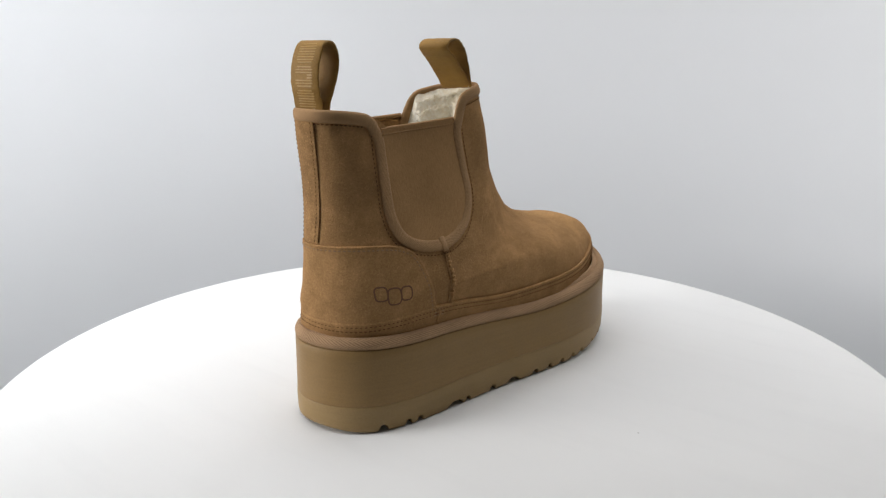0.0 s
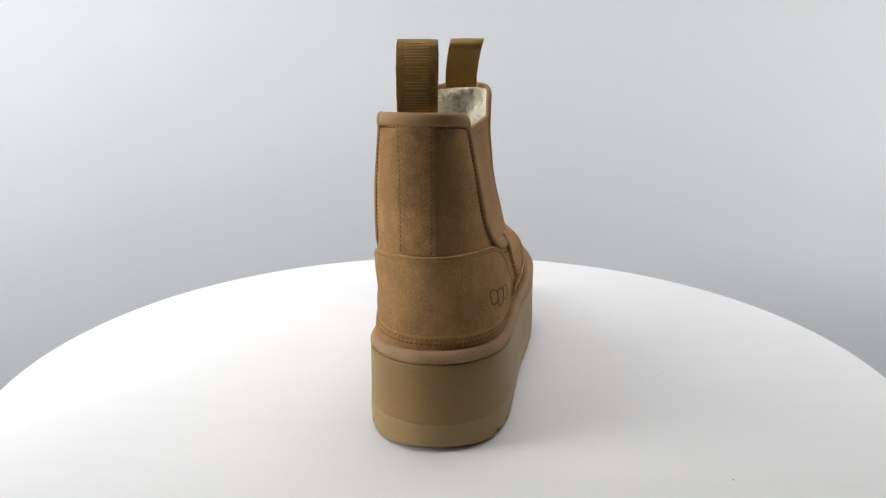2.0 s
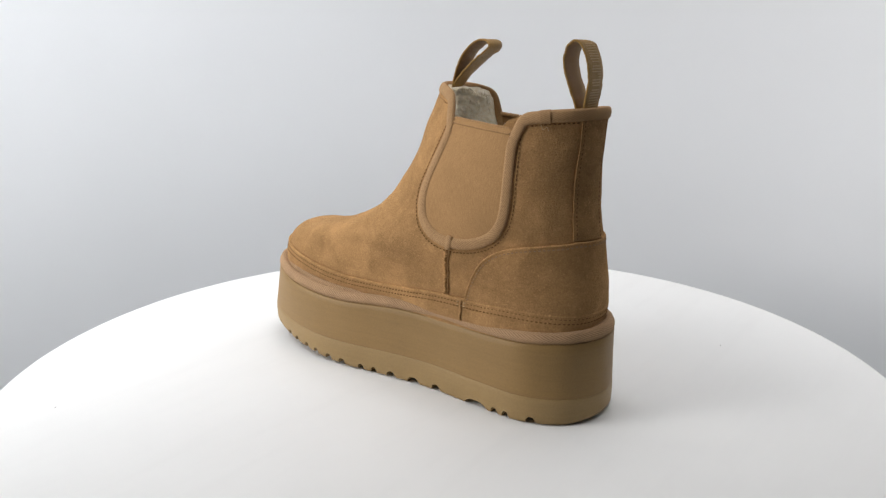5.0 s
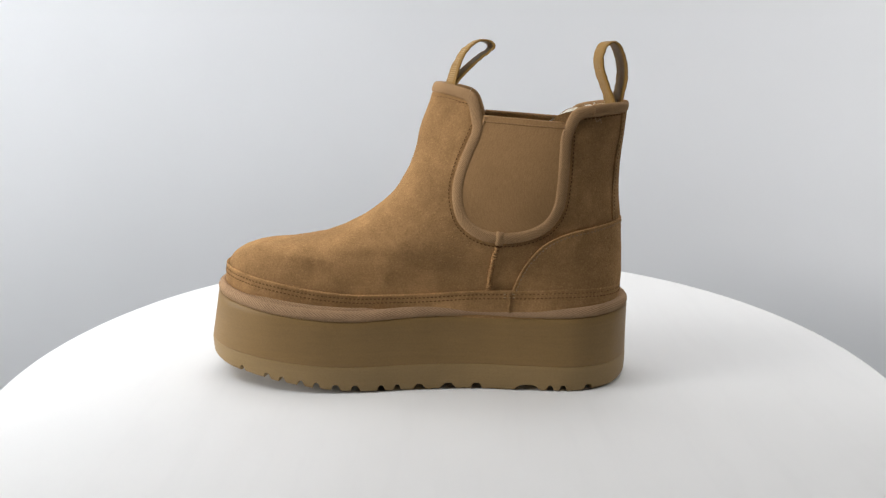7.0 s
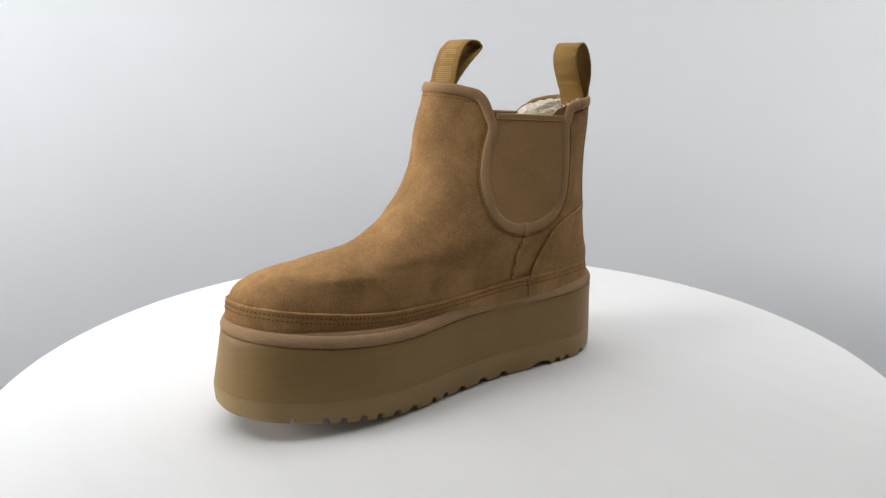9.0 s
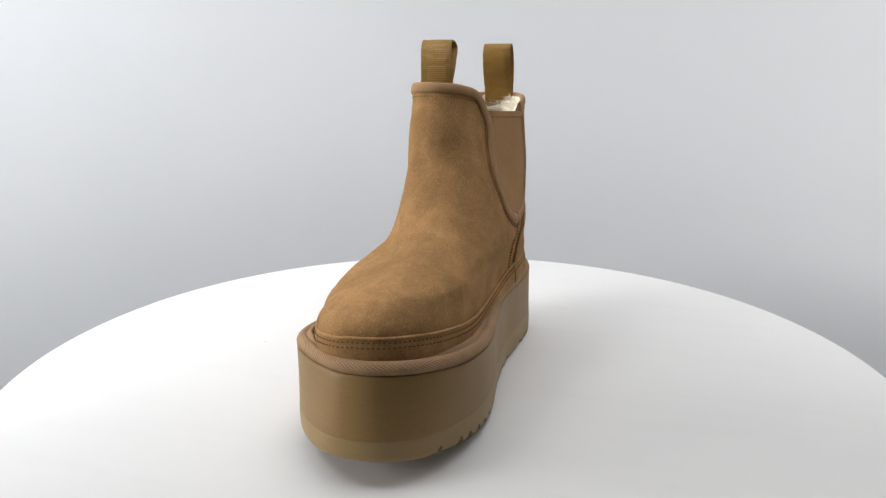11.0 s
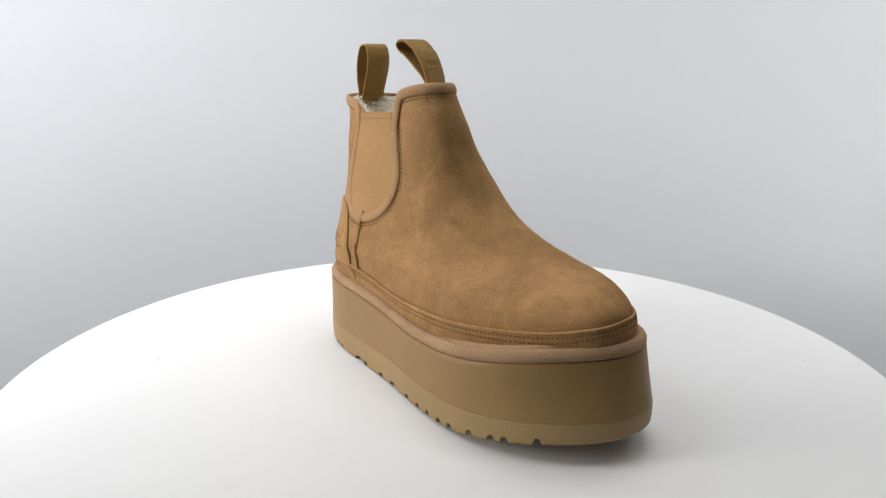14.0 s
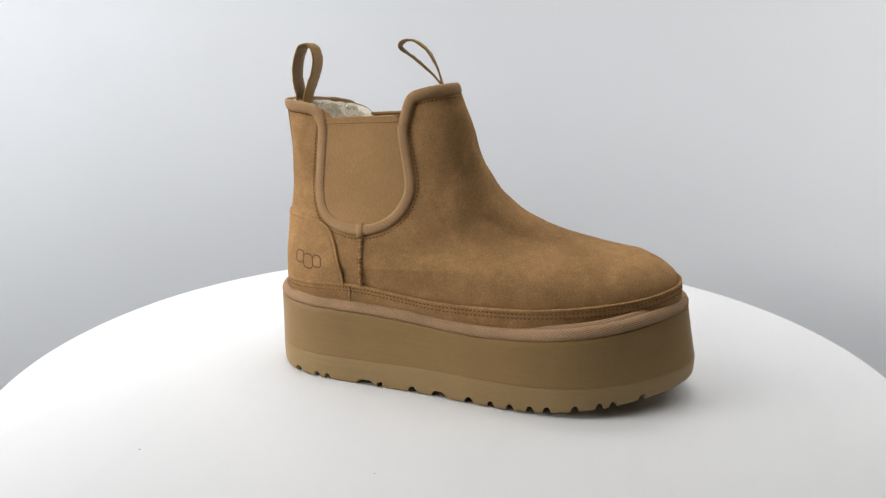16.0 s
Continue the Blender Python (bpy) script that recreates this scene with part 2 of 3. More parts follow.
# outline of the sole at the ground, heel to toe and back: lateral side has y > 0
OUTLINE = [(0.1160, -0.006), (0.1125, 0.013), (0.100, 0.0285), (0.078, 0.0375), (0.045, 0.0425), (0.007, 0.0475), (-0.027, 0.0540),
           (-0.058, 0.0590), (-0.087, 0.0595), (-0.1145, 0.0518), (-0.1368, 0.0376), (-0.1525, 0.020), (-0.1565, 0.004), (-0.1530, -0.0120),
           (-0.1395, -0.0275), (-0.115, -0.0385), (-0.085, -0.0440), (-0.055, -0.0430), (-0.025, -0.0390), (0.014, -0.0365),
           (0.050, -0.0390), (0.080, -0.0400), (0.0998, -0.0326), (0.1112, -0.0205)]
NS = 320
LUG = 0.0046  # depth of the tread
SOLE = spline(OUTLINE, NS, closed=True)


def z_bottom(x):
    return knots(x, [(0.118, 0.003), (0.108, 0.0008), (0.09, 0.0), (0.0, 0.0), (-0.040, 0.0002), (-0.061, 0.0009), (-0.073, 0.0019), (-0.085, 0.0034), (-0.096, 0.0049),
                     (-0.108, 0.0065), (-0.120, 0.0086), (-0.130, 0.0101), (-0.142, 0.0117), (-0.158, 0.0146)])


def z_line(x):
    return knots(x, [(0.118, 0.0165), (0.07, 0.0165), (0.0, 0.0175), (-0.07, 0.0180), (-0.105, 0.0205), (-0.13, 0.0230), (-0.158, 0.0262)])


WELT_M = [(0.118, 0.0497), (0.100, 0.0491), (0.0865, 0.0484), (0.0673, 0.0477), (0.0495, 0.0475), (0.0318, 0.0478), (0.0141, 0.0481), (-0.0038, 0.0484), (-0.0215, 0.0480),
          (-0.0390, 0.0471), (-0.0594, 0.0464), (-0.0728, 0.0472), (-0.0892, 0.0487), (-0.1056, 0.0506), (-0.1222, 0.0528), (-0.1397, 0.0552), (-0.161, 0.0573)]
WELT_L = [(0.118, 0.0497), (0.103, 0.0495), (0.0825, 0.0486), (0.0614, 0.0482), (0.0417, 0.0478), (0.0226, 0.0467), (0.0040, 0.0452), (-0.0143, 0.0440),
          (-0.0321, 0.0436), (-0.0492, 0.0445), (-0.0689, 0.0462), (-0.0815, 0.0479), (-0.0970, 0.0502), (-0.1122, 0.0526), (-0.1276, 0.0547), (-0.1439, 0.0562), (-0.161, 0.0573)]


def z_welt(p):
    """Height of the midsole's upper edge along the outline p."""
    q = np.clip((p[:, 1] + 0.022) / 0.044, 0, 1)
    return knots(p[:, 0], WELT_M) * (1 - q) + knots(p[:, 0], WELT_L) * q


def offset_outline(p, d):
    """The closed outline p moved outwards by d."""
    t = np.roll(p, -2, 0) - np.roll(p, 2, 0)
    n = np.stack([-t[:, 1], t[:, 0]], 1)
    n /= np.linalg.norm(n, axis=1)[:, None]
    c = p.mean(0)
    sign = np.sign(((p - c) * n).sum(1).mean())
    return p + n * sign * np.broadcast_to(np.asarray(d, float), (len(p),))[:, None]


def loft(name, loops, mat, parent, label="", cap_first=False, cap_last=False, flip=False):
    k, n = len(loops), len(loops[0])
    v = [q for lp in loops for q in lp]
    f = grid_faces(k, n, wrap_m=True, flip=flip)
    if cap_first:
        f.append(tuple(range(n)))
    if cap_last:
        f.append(tuple(range((k - 1) * n, k * n))[::-1])
    return part(name, mesh_of(name, v, f, mat), parent, label)


def rise(p, z):
    return np.column_stack([p, z])


def toe_lean(x):
    """How far the toe's wall leans in at its top."""
    return 0.0055 * np.clip((-0.108 - x) / 0.045, 0, 1) ** 1.3


def toe_flare(p):
    """The lateral wall of the forefoot stands out a little at its top."""
    return 0.0010 * np.exp(-((p[:, 0] + 0.098) / 0.030) ** 2) * np.clip(p[:, 1] / 0.03, 0, 1)


def sole():
    X = SOLE[:, 0]
    lean = toe_lean(X) - toe_flare(SOLE)
    zl, zw, zb = z_line(X), z_welt(SOLE), z_bottom(X)
    mid = [rise(offset_outline(SOLE, -0.004), zl - 0.002), rise(offset_outline(SOLE, 0.0003), zl)]
    for q in np.linspace(0.02, 0.97, 8):
        mid.append(rise(offset_outline(SOLE, 0.0003 - 0.0004 * q - 0.0001 * math.sin(math.pi * q) - lean * q), zl + (zw - zl) * q))
    mid += [rise(offset_outline(SOLE, -0.0006 - lean), zw - 0.0001), rise(offset_outline(SOLE, -0.0028 - lean), zw - 0.0004), rise(offset_outline(SOLE, -0.006 - lean), zw), rise(offset_outline(SOLE, -0.02), zw)]
    loft("midsole", mid, MIDSOLE, BOOT, "thick olive-tan foam platform midsole", True, True, True)
    top = zl - 0.0001
    groove = zb + LUG
    out = [rise(offset_outline(SOLE, -0.016), groove), rise(offset_outline(SOLE, 0.0003), groove)]
    for q, d in ((0.05, 0.0003), (0.2, 0.0004), (0.5, 0.0005), (0.8, 0.0005), (0.98, 0.0004), (1.0, 0.0003)):
        out.append(rise(offset_outline(SOLE, d), groove + (top - groove) * q))
    out.append(rise(offset_outline(SOLE, -0.006), top))
    ob = loft("outsole", out, OUTSOLE, BOOT, "paler ribbed rubber outsole with cut treads", True, True, True)
    ob.data.set_sharp_from_angle(angle=radians(50))
    # lugs between the notches, down to the ground
    cuts = []
    for side, notches in ((1, NOTCH_L), (-1, NOTCH_M)):
        for x, w in notches:
            d = np.hypot(SOLE[:, 0] - x, np.where(SOLE[:, 1] * side > 0.0, 0, 1))
            cuts.append((int(np.argmin(d)) / NS, w))
    length = np.linalg.norm(np.diff(np.vstack([SOLE, SOLE[:1]]), axis=0), axis=1).sum()
    cuts.sort()
    for k in range(len(cuts)):
        (a, wa), (b, wb) = cuts[k], cuts[(k + 1) % len(cuts)]
        b += 1 if b < a else 0
        if (b - a) * length - (wa + wb) / 2 > 0.001:
            lug(a, b, wa / 2 / length, wb / 2 / length, ob)
    return ob


def lug(a, b, wa, wb, parent):
    """One tread lug from notch to notch, whose round-topped ends meet its neighbours at the groove's height."""
    n = max(14, int((b - a) * NS * 1.5))
    ext = np.vstack([SOLE, SOLE, SOLE[:2]])
    out2 = offset_outline(SOLE, 0.01) - SOLE
    nrm2 = np.vstack([out2, out2, out2[:2]]) / 0.01

    def row(depth, h):
        q = 1.15 * math.sqrt(max(0.0, 1 - (max(h, 0) / LUG) ** 4)) if h < LUG else 0.0
        soft = 0.0009 / 0.65 * max(0.0, 1 - h / 0.0010)
        at = np.linspace(a + wa * q + soft, b - wb * q - soft, n) * NS
        e = np.stack([np.interp(at, np.arange(len(ext)), ext[:, k]) for k in (0, 1)], 1)
        m = np.stack([np.interp(at, np.arange(len(nrm2)), nrm2[:, k]) for k in (0, 1)], 1)
        e2 = e + m * depth
        return list(np.column_stack([e2, z_bottom(e[:, 0]) + h]))
    rows = [(0.0003, LUG), (0.0003, LUG - 0.0003), (0.0003, LUG - 0.0008), (0.0002, 0.0030), (0.0001, 0.0022), (-0.0002, 0.0014), (-0.0008, 0.0006), (-0.0020, 0.0), (-0.0130, 0.0), (-0.0135, 0.0020), (-0.0140, LUG)]
    v = []
    for d, h in rows:
        v += row(d, h)
    f = grid_faces(len(rows), n)
    f += [tuple(r * n for r in range(len(rows))), tuple(r * n + n - 1 for r in range(len(rows)))[::-1]]
    me = mesh_of("tread_lug", v, f, OUTSOLE)
    me.set_sharp_from_angle(angle=radians(55))
    part("tread_lug", me, parent)


# sections of the upper: s, front (x, y, z), back (x, y, z), widths along the section
SECTIONS = [
    (0.00, (-0.1452, 0.0099, 0.0667), (0.1086, -0.0088, 0.0553)),
    (0.10, (-0.1431, 0.0092, 0.0767), (0.1093, -0.0067, 0.0634)),
    (0.20, (-0.1360, 0.0074, 0.0827), (0.1096, -0.0068, 0.0693)),
    (0.30, (-0.1245, 0.0031, 0.0870), (0.1096, -0.0055, 0.0740)),
    (0.40, (-0.1083, -0.0006, 0.0896), (0.1095, -0.0042, 0.0790)),
    (0.50, (-0.0867, -0.0042, 0.0935), (0.1092, -0.0043, 0.0870)),
    (0.58, (-0.0661, -0.0040, 0.0993), (0.1085, -0.0043, 0.0947)),
    (0.66, (-0.0444, -0.0004, 0.1112), (0.1079, -0.0060, 0.1047)),
    (0.74, (-0.0298, 0.0019, 0.1269), (0.1056, -0.0075, 0.1203)),
    (0.82, (-0.0220, 0.0060, 0.1428), (0.1051, -0.0093, 0.1402)),
    (0.90, (-0.0160, 0.0093, 0.1639), (0.1066, -0.0111, 0.1613)),
    (1.00, (-0.0014, 0.0127, 0.2015), (0.1091, -0.0095, 0.1935))]
# half widths in millimetres along the section, heel to toe, at five heights
ALONG = [0, 0.15, 0.35, 0.55, 0.75, 0.88, 1]
HEIGHTS = [0.0, 0.3, 0.56, 0.8, 1.0]
WIDTH_LATERAL = [
    [40.0, 40.5, 42.5, 47.0, 48.0, 40.7, 35.0],
    [39.7, 41.1, 46.9, 46.7, 46.5, 38.1, 34.4],
    [38.9, 40.7, 42.6, 42.1, 40.2, 34.3, 30.6],
    [33.0, 29.5, 25.9, 27.1, 25.0, 23.6, 21.7],
    [26.3, 18.8, 14.8, 15.7, 17.5, 19.6, 21.1],
]
WIDTH_MEDIAL = [
    [29.8, 32.4, 33.0, 36.0, 41.5, 44.5, 46.0],
    [30.8, 32.9, 33.8, 35.8, 40.0, 45.5, 48.0],
    [31.3, 35.5, 35.3, 35.5, 37.1, 36.7, 38.8],
    [26.1, 31.6, 32.1, 30.4, 27.6, 24.6, 24.0],
    [22.1, 24.7, 24.4, 22.9, 20.1, 17.5, 16.6],
]


def widths(s, v, side):
    rows = [knots(v, list(zip(ALONG, r))) / 1000 for r in (WIDTH_LATERAL if side > 0 else WIDTH_MEDIAL)]
    i = int(np.clip(np.searchsorted(HEIGHTS, s) - 1, 0, 3))
    q = (s - HEIGHTS[i]) / (HEIGHTS[i + 1] - HEIGHTS[i])
    return rows[i] * (1 - q) + rows[i + 1] * q


NU, NV = 360, 120
PHI = np.linspace(0, 2 * math.pi, NU, endpoint=False)


def section(s):
    """The closed section s of the upper, from the heel over the lateral side to the toe and back; below 0 a straight skirt."""
    if s < 0:
        return section(0.0) + np.array((0, 0, 0.1 * s))
    ss = [r[0] for r in SECTIONS]
    F = np.array([knots(s, list(zip(ss, [r[1][k] for r in SECTIONS]))) for k in range(3)])
    B = np.array([knots(s, list(zip(ss, [r[2][k] for r in SECTIONS]))) for k in range(3)])
    c = F - B
    n = np.array([c[1], -c[0], 0.0])
    n /= np.linalg.norm(n)
    n *= np.sign(n[1])
    v = (1 - np.cos(PHI)) / 2
    side = np.where(PHI < math.pi, 1.0, -1.0)
    w = np.where(side > 0, widths(s, v, 1), widths(s, v, -1))
    pf = float(knots(s, [(0, 3.79), (0.18, 2.44), (0.4, 1.49), (0.6, 2.19), (0.75, 6.1), (1, 2.6)]))
    pb = float(knots(s, [(0, 7.57), (0.3, 5.51), (0.6, 2.61), (1, 4.09)]))
    e = np.abs(2 * v - 1)
    close = np.where(v > 0.5, (1 - np.minimum(e, 1) ** pf), (1 - np.minimum(e, 1) ** pb)) ** 0.46
    p = B + v[:, None] * c + (n * (side * w * close)[:, None])
    sag = -0.0095 * np.exp(-((v - 0.62) / 0.24) ** 2) * max(0.0, 1 - s / 0.42) ** 1.5
    p[:, 2] += sag
    return p


def rim_height(v, side=0):
    v = v + np.clip((v - 0.6) / 0.1, 0, 1) * np.clip((1 - v) / 0.1, 0, 1) * (0.048 if side < 0 else 0.012)
    v = v + (0.024 * np.clip((v - 0.12) / 0.12, 0, 1) * np.clip((0.58 - v) / 0.1, 0, 1) if side > 0 else 0)
    return knots(v, [(0, 0.1760), (0.08, 0.1754), (0.16, 0.1744), (0.26, 0.1724), (0.325, 0.1694), (0.348, 0.1670), (0.362, 0.1652), (0.375, 0.1645), (0.40, 0.1648),
                     (0.58, 0.1662), (0.755, 0.1680), (0.767, 0.1692), (0.780, 0.1750), (0.808, 0.1808), (0.87, 0.1838), (0.935, 0.1858), (1.0, 0.1872)])


S_LOW = -0.1
SGRID = np.linspace(S_LOW, 1, 176)
FULL = np.stack([section(s) for s in SGRID])  # s, u, xyz
# ease the sections into one another over the instep and ankle
EASE = np.exp(-((SGRID - 0.56) / 0.20) ** 2)[1:-1, None, None]
for _ in range(36):
    FULL[1:-1] += EASE * ((FULL[:-2] + FULL[2:]) / 2 - FULL[1:-1]) * 0.5
FULL_N = np.cross(np.gradient(FULL, axis=1), np.gradient(FULL, axis=0))
FULL_N /= np.linalg.norm(FULL_N, axis=2)[:, :, None] + 1e-12
if (FULL_N[80, NU // 4] * (0, 1, 0)).sum() < 0:
    FULL_N = -FULL_N
VCOL = (1 - np.cos(PHI)) / 2


def at_us(u, s):
    """Place and normal at the column u (0 to NU, wrapping) and section s."""
    u = np.asarray(u, float) % NU
    i, q = np.floor(u).astype(int) % NU, u - np.floor(u)
    j = np.clip((np.asarray(s, float) - S_LOW) / (1 - S_LOW) * (len(SGRID) - 1), 0, len(SGRID) - 1.001)
    k, r = np.floor(j).astype(int), j - np.floor(j)
    out = []
    for A in (FULL, FULL_N):
        a = A[k, i] * (1 - q)[..., None] + A[k, (i + 1) % NU] * q[..., None]
        b = A[k + 1, i] * (1 - q)[..., None] + A[k + 1, (i + 1) % NU] * q[..., None]
        out.append(a * (1 - r)[..., None] + b * r[..., None])
    out[1] /= np.linalg.norm(out[1], axis=-1)[..., None]
    return out


def s_at(u, z):
    """The section at which the column u has the height z."""
    u = float(u) % NU
    i, q = int(u) % NU, u - int(u)
    col = FULL[:, i, 2] * (1 - q) + FULL[:, (i + 1) % NU, 2] * q
    return float(np.interp(z, np.maximum.accumulate(col), SGRID))


def u_at(x, z, side):
    """The column of the lateral (1) or medial (-1) side with this x at the height z."""
    lo, hi = (1, NU // 2 - 1) if side > 0 else (NU // 2 + 1, NU - 1)
    us = np.arange(lo, hi)
    k = (FULL[:, us, 2] < z).sum(0).clip(1, len(SGRID) - 1)
    za, zb = FULL[k - 1, us, 2], FULL[k, us, 2]
    q = np.clip((z - za) / (zb - za + 1e-12), 0, 1)
    xs = FULL[k - 1, us, 0] * (1 - q) + FULL[k, us, 0] * q
    o = np.argsort(xs)
    return float(np.interp(x, xs[o], us[o].astype(float)))


def on_side(points, side):
    """(x, z) points laid on the side of the upper, as (u, s)."""
    out = []
    for x, z in points:
        u = u_at(x, z, side)
        out.append((u, s_at(u, z)))
    return np.array(out)


def ribbon(us, half_w, half_t, mat, name, parent, label="", lift=0.0, closed=False, ring=10, wobble=0.0):
    """A flattened bead along (u, s) points of the upper."""
    us = np.asarray(us, float)
    p, n = at_us(us[:, 0], us[:, 1])
    return bead(p + n * lift, n, half_w, half_t, mat, name, parent, label, closed, ring, wobble)


def bead(p, n, half_w, half_t, mat, name, parent, label="", closed=False, ring=10, wobble=0.0):
    t = np.roll(p, -1, 0) - np.roll(p, 1, 0) if closed else np.gradient(p, axis=0)
    t /= np.linalg.norm(t, axis=1)[:, None] + 1e-12
    b = np.cross(t, n)
    b /= np.linalg.norm(b, axis=1)[:, None] + 1e-12
    n = np.cross(b, t)
    m = len(p)
    step = np.concatenate([[0], np.cumsum(np.linalg.norm(np.diff(p, axis=0), axis=1))])
    hw = np.broadcast_to(np.asarray(half_w, float), (m,))
    ht = np.broadcast_to(np.asarray(half_t, float), (m,))
    v, uv = [], []
    for i in range(m):
        for k in range(ring):
            a = 2 * math.pi * k / ring
            ca, sa = math.cos(a), math.sin(a)
            e = 1 + (wobble * noise.noise(Vector(p[i]) * 900 + Vector((k, 0, 0))) if wobble else 0)
            v.append(p[i] + b[i] * hw[i] * math.copysign(abs(ca) ** 0.75, ca) * e + n[i] * ht[i] * sa * e)
            uv.append((step[i], k / ring * 4 * max(hw[i], ht[i])))
    f = grid_faces(m, ring, wrap_n=closed, wrap_m=True)
    if not closed:
        f += [tuple(range(ring)), tuple(range((m - 1) * ring, m * ring))[::-1]]
    return part(name, mesh_of(name, v, f, mat, uv=uv), parent, label)


def stitches(us, parent, pitch=0.0024, length=0.0015, r=0.00033, lift=0.0003, mat=None):
    us = np.asarray(us, float)
    p, n = at_us(us[:, 0], us[:, 1])
    total = np.linalg.norm(np.diff(p, axis=0), axis=1).sum()
    k = max(2, int(total / pitch))
    pn = even(np.hstack([p, n * 1e-6]), k * 2 + 1)
    c, nn = pn[:, :3], pn[:, 3:]
    nn = nn / (np.linalg.norm(nn, axis=1)[:, None] + 1e-15)
    t = np.gradient(c, axis=0)
    t /= np.linalg.norm(t, axis=1)[:, None] + 1e-12
    v, f = [], []
    for i in range(1, 2 * k, 2):
        b = np.cross(t[i], nn[i])
        base = len(v)
        ln = length * (0.9 + 0.2 * random.random())
        skew = b * (random.random() - 0.5) * 0.0004
        for d, w in ((-0.5, 0.45), (-0.3, 1.0), (0.3, 1.0), (0.5, 0.45)):
            o = c[i] + nn[i] * (lift - (0.0002 if w < 1 else 0)) + t[i] * d * ln + skew * d
            v += [o + b * r * w, o + nn[i] * r * w, o - b * r * w, o - nn[i] * r * w]
        for q in range(3):
            for e in range(4):
                a0, a1 = base + q * 4 + e, base + q * 4 + (e + 1) % 4
                f.append((a0, a1, a1 + 4, a0 + 4))
        f += [(base, base + 1, base + 2, base + 3), (base + 15, base + 14, base + 13, base + 12)]
    ob = part("stitching", mesh_of("stitching", v, f, mat or THREAD, False), parent)
    tagged(ob, kind="stuff")
    return ob


def patch(rows, lift, thick, mat, name, parent, label="", wrap=False):
    """A panel from rows of (u, s) points, raised over the upper, with a turned edge."""
    rows = [np.asarray(r, float) for r in rows]
    k, n = len(rows), len(rows[0])
    P, N = [], []
    for r in rows:
        p, nn = at_us(r[:, 0], r[:, 1])
        P.append(p)
        N.append(nn)
    P, N = np.array(P), np.array(N)
    top = P + N * lift
    low = P - N * thick
    v = list(top.reshape(-1, 3)) + list(low.reshape(-1, 3))
    uv = []
    for j in range(k):
        q = np.concatenate([[0], np.cumsum(np.linalg.norm(np.diff(P[j], axis=0), axis=1))])
        d = np.linalg.norm(P[j] - P[0], axis=1)
        uv += list(zip(q, d))
    uv = uv + uv
    f = grid_faces(k, n, wrap_m=wrap)
    o = k * n
    m = n if wrap else n - 1
    f += [(i, i + o, (i + 1) % n + o, (i + 1) % n) for i in range(m)]
    f += [((k - 1) * n + i, (k - 1) * n + (i + 1) % n, (k - 1) * n + (i + 1) % n + o, (k - 1) * n + i + o) for i in range(m)]
    if not wrap:
        f += [(j * n, (j + 1) * n, (j + 1) * n + o, j * n + o) for j in range(k - 1)]
        f += [(j * n + n - 1, j * n + n - 1 + o, (j + 1) * n + n - 1 + o, (j + 1) * n + n - 1) for j in range(k - 1)]
    me = mesh_of(name, v, f, mat, uv=uv)
    bm = bmesh.new()
    bm.from_mesh(me)
    bmesh.ops.recalc_face_normals(bm, faces=bm.faces)
    bm.to_mesh(me)
    bm.free()
    ob = part(name, me, parent, label)
    me.set_sharp_from_angle(angle=radians(50))
    return ob


GORE_ZONE = np.clip((0.5 - np.abs(VCOL - 0.55) / 0.375) * 9, 0, 1)
RIM_S = np.array([s_at(u, rim_height(VCOL[u], -1 if u > NU // 2 else 1)) for u in range(NU)])


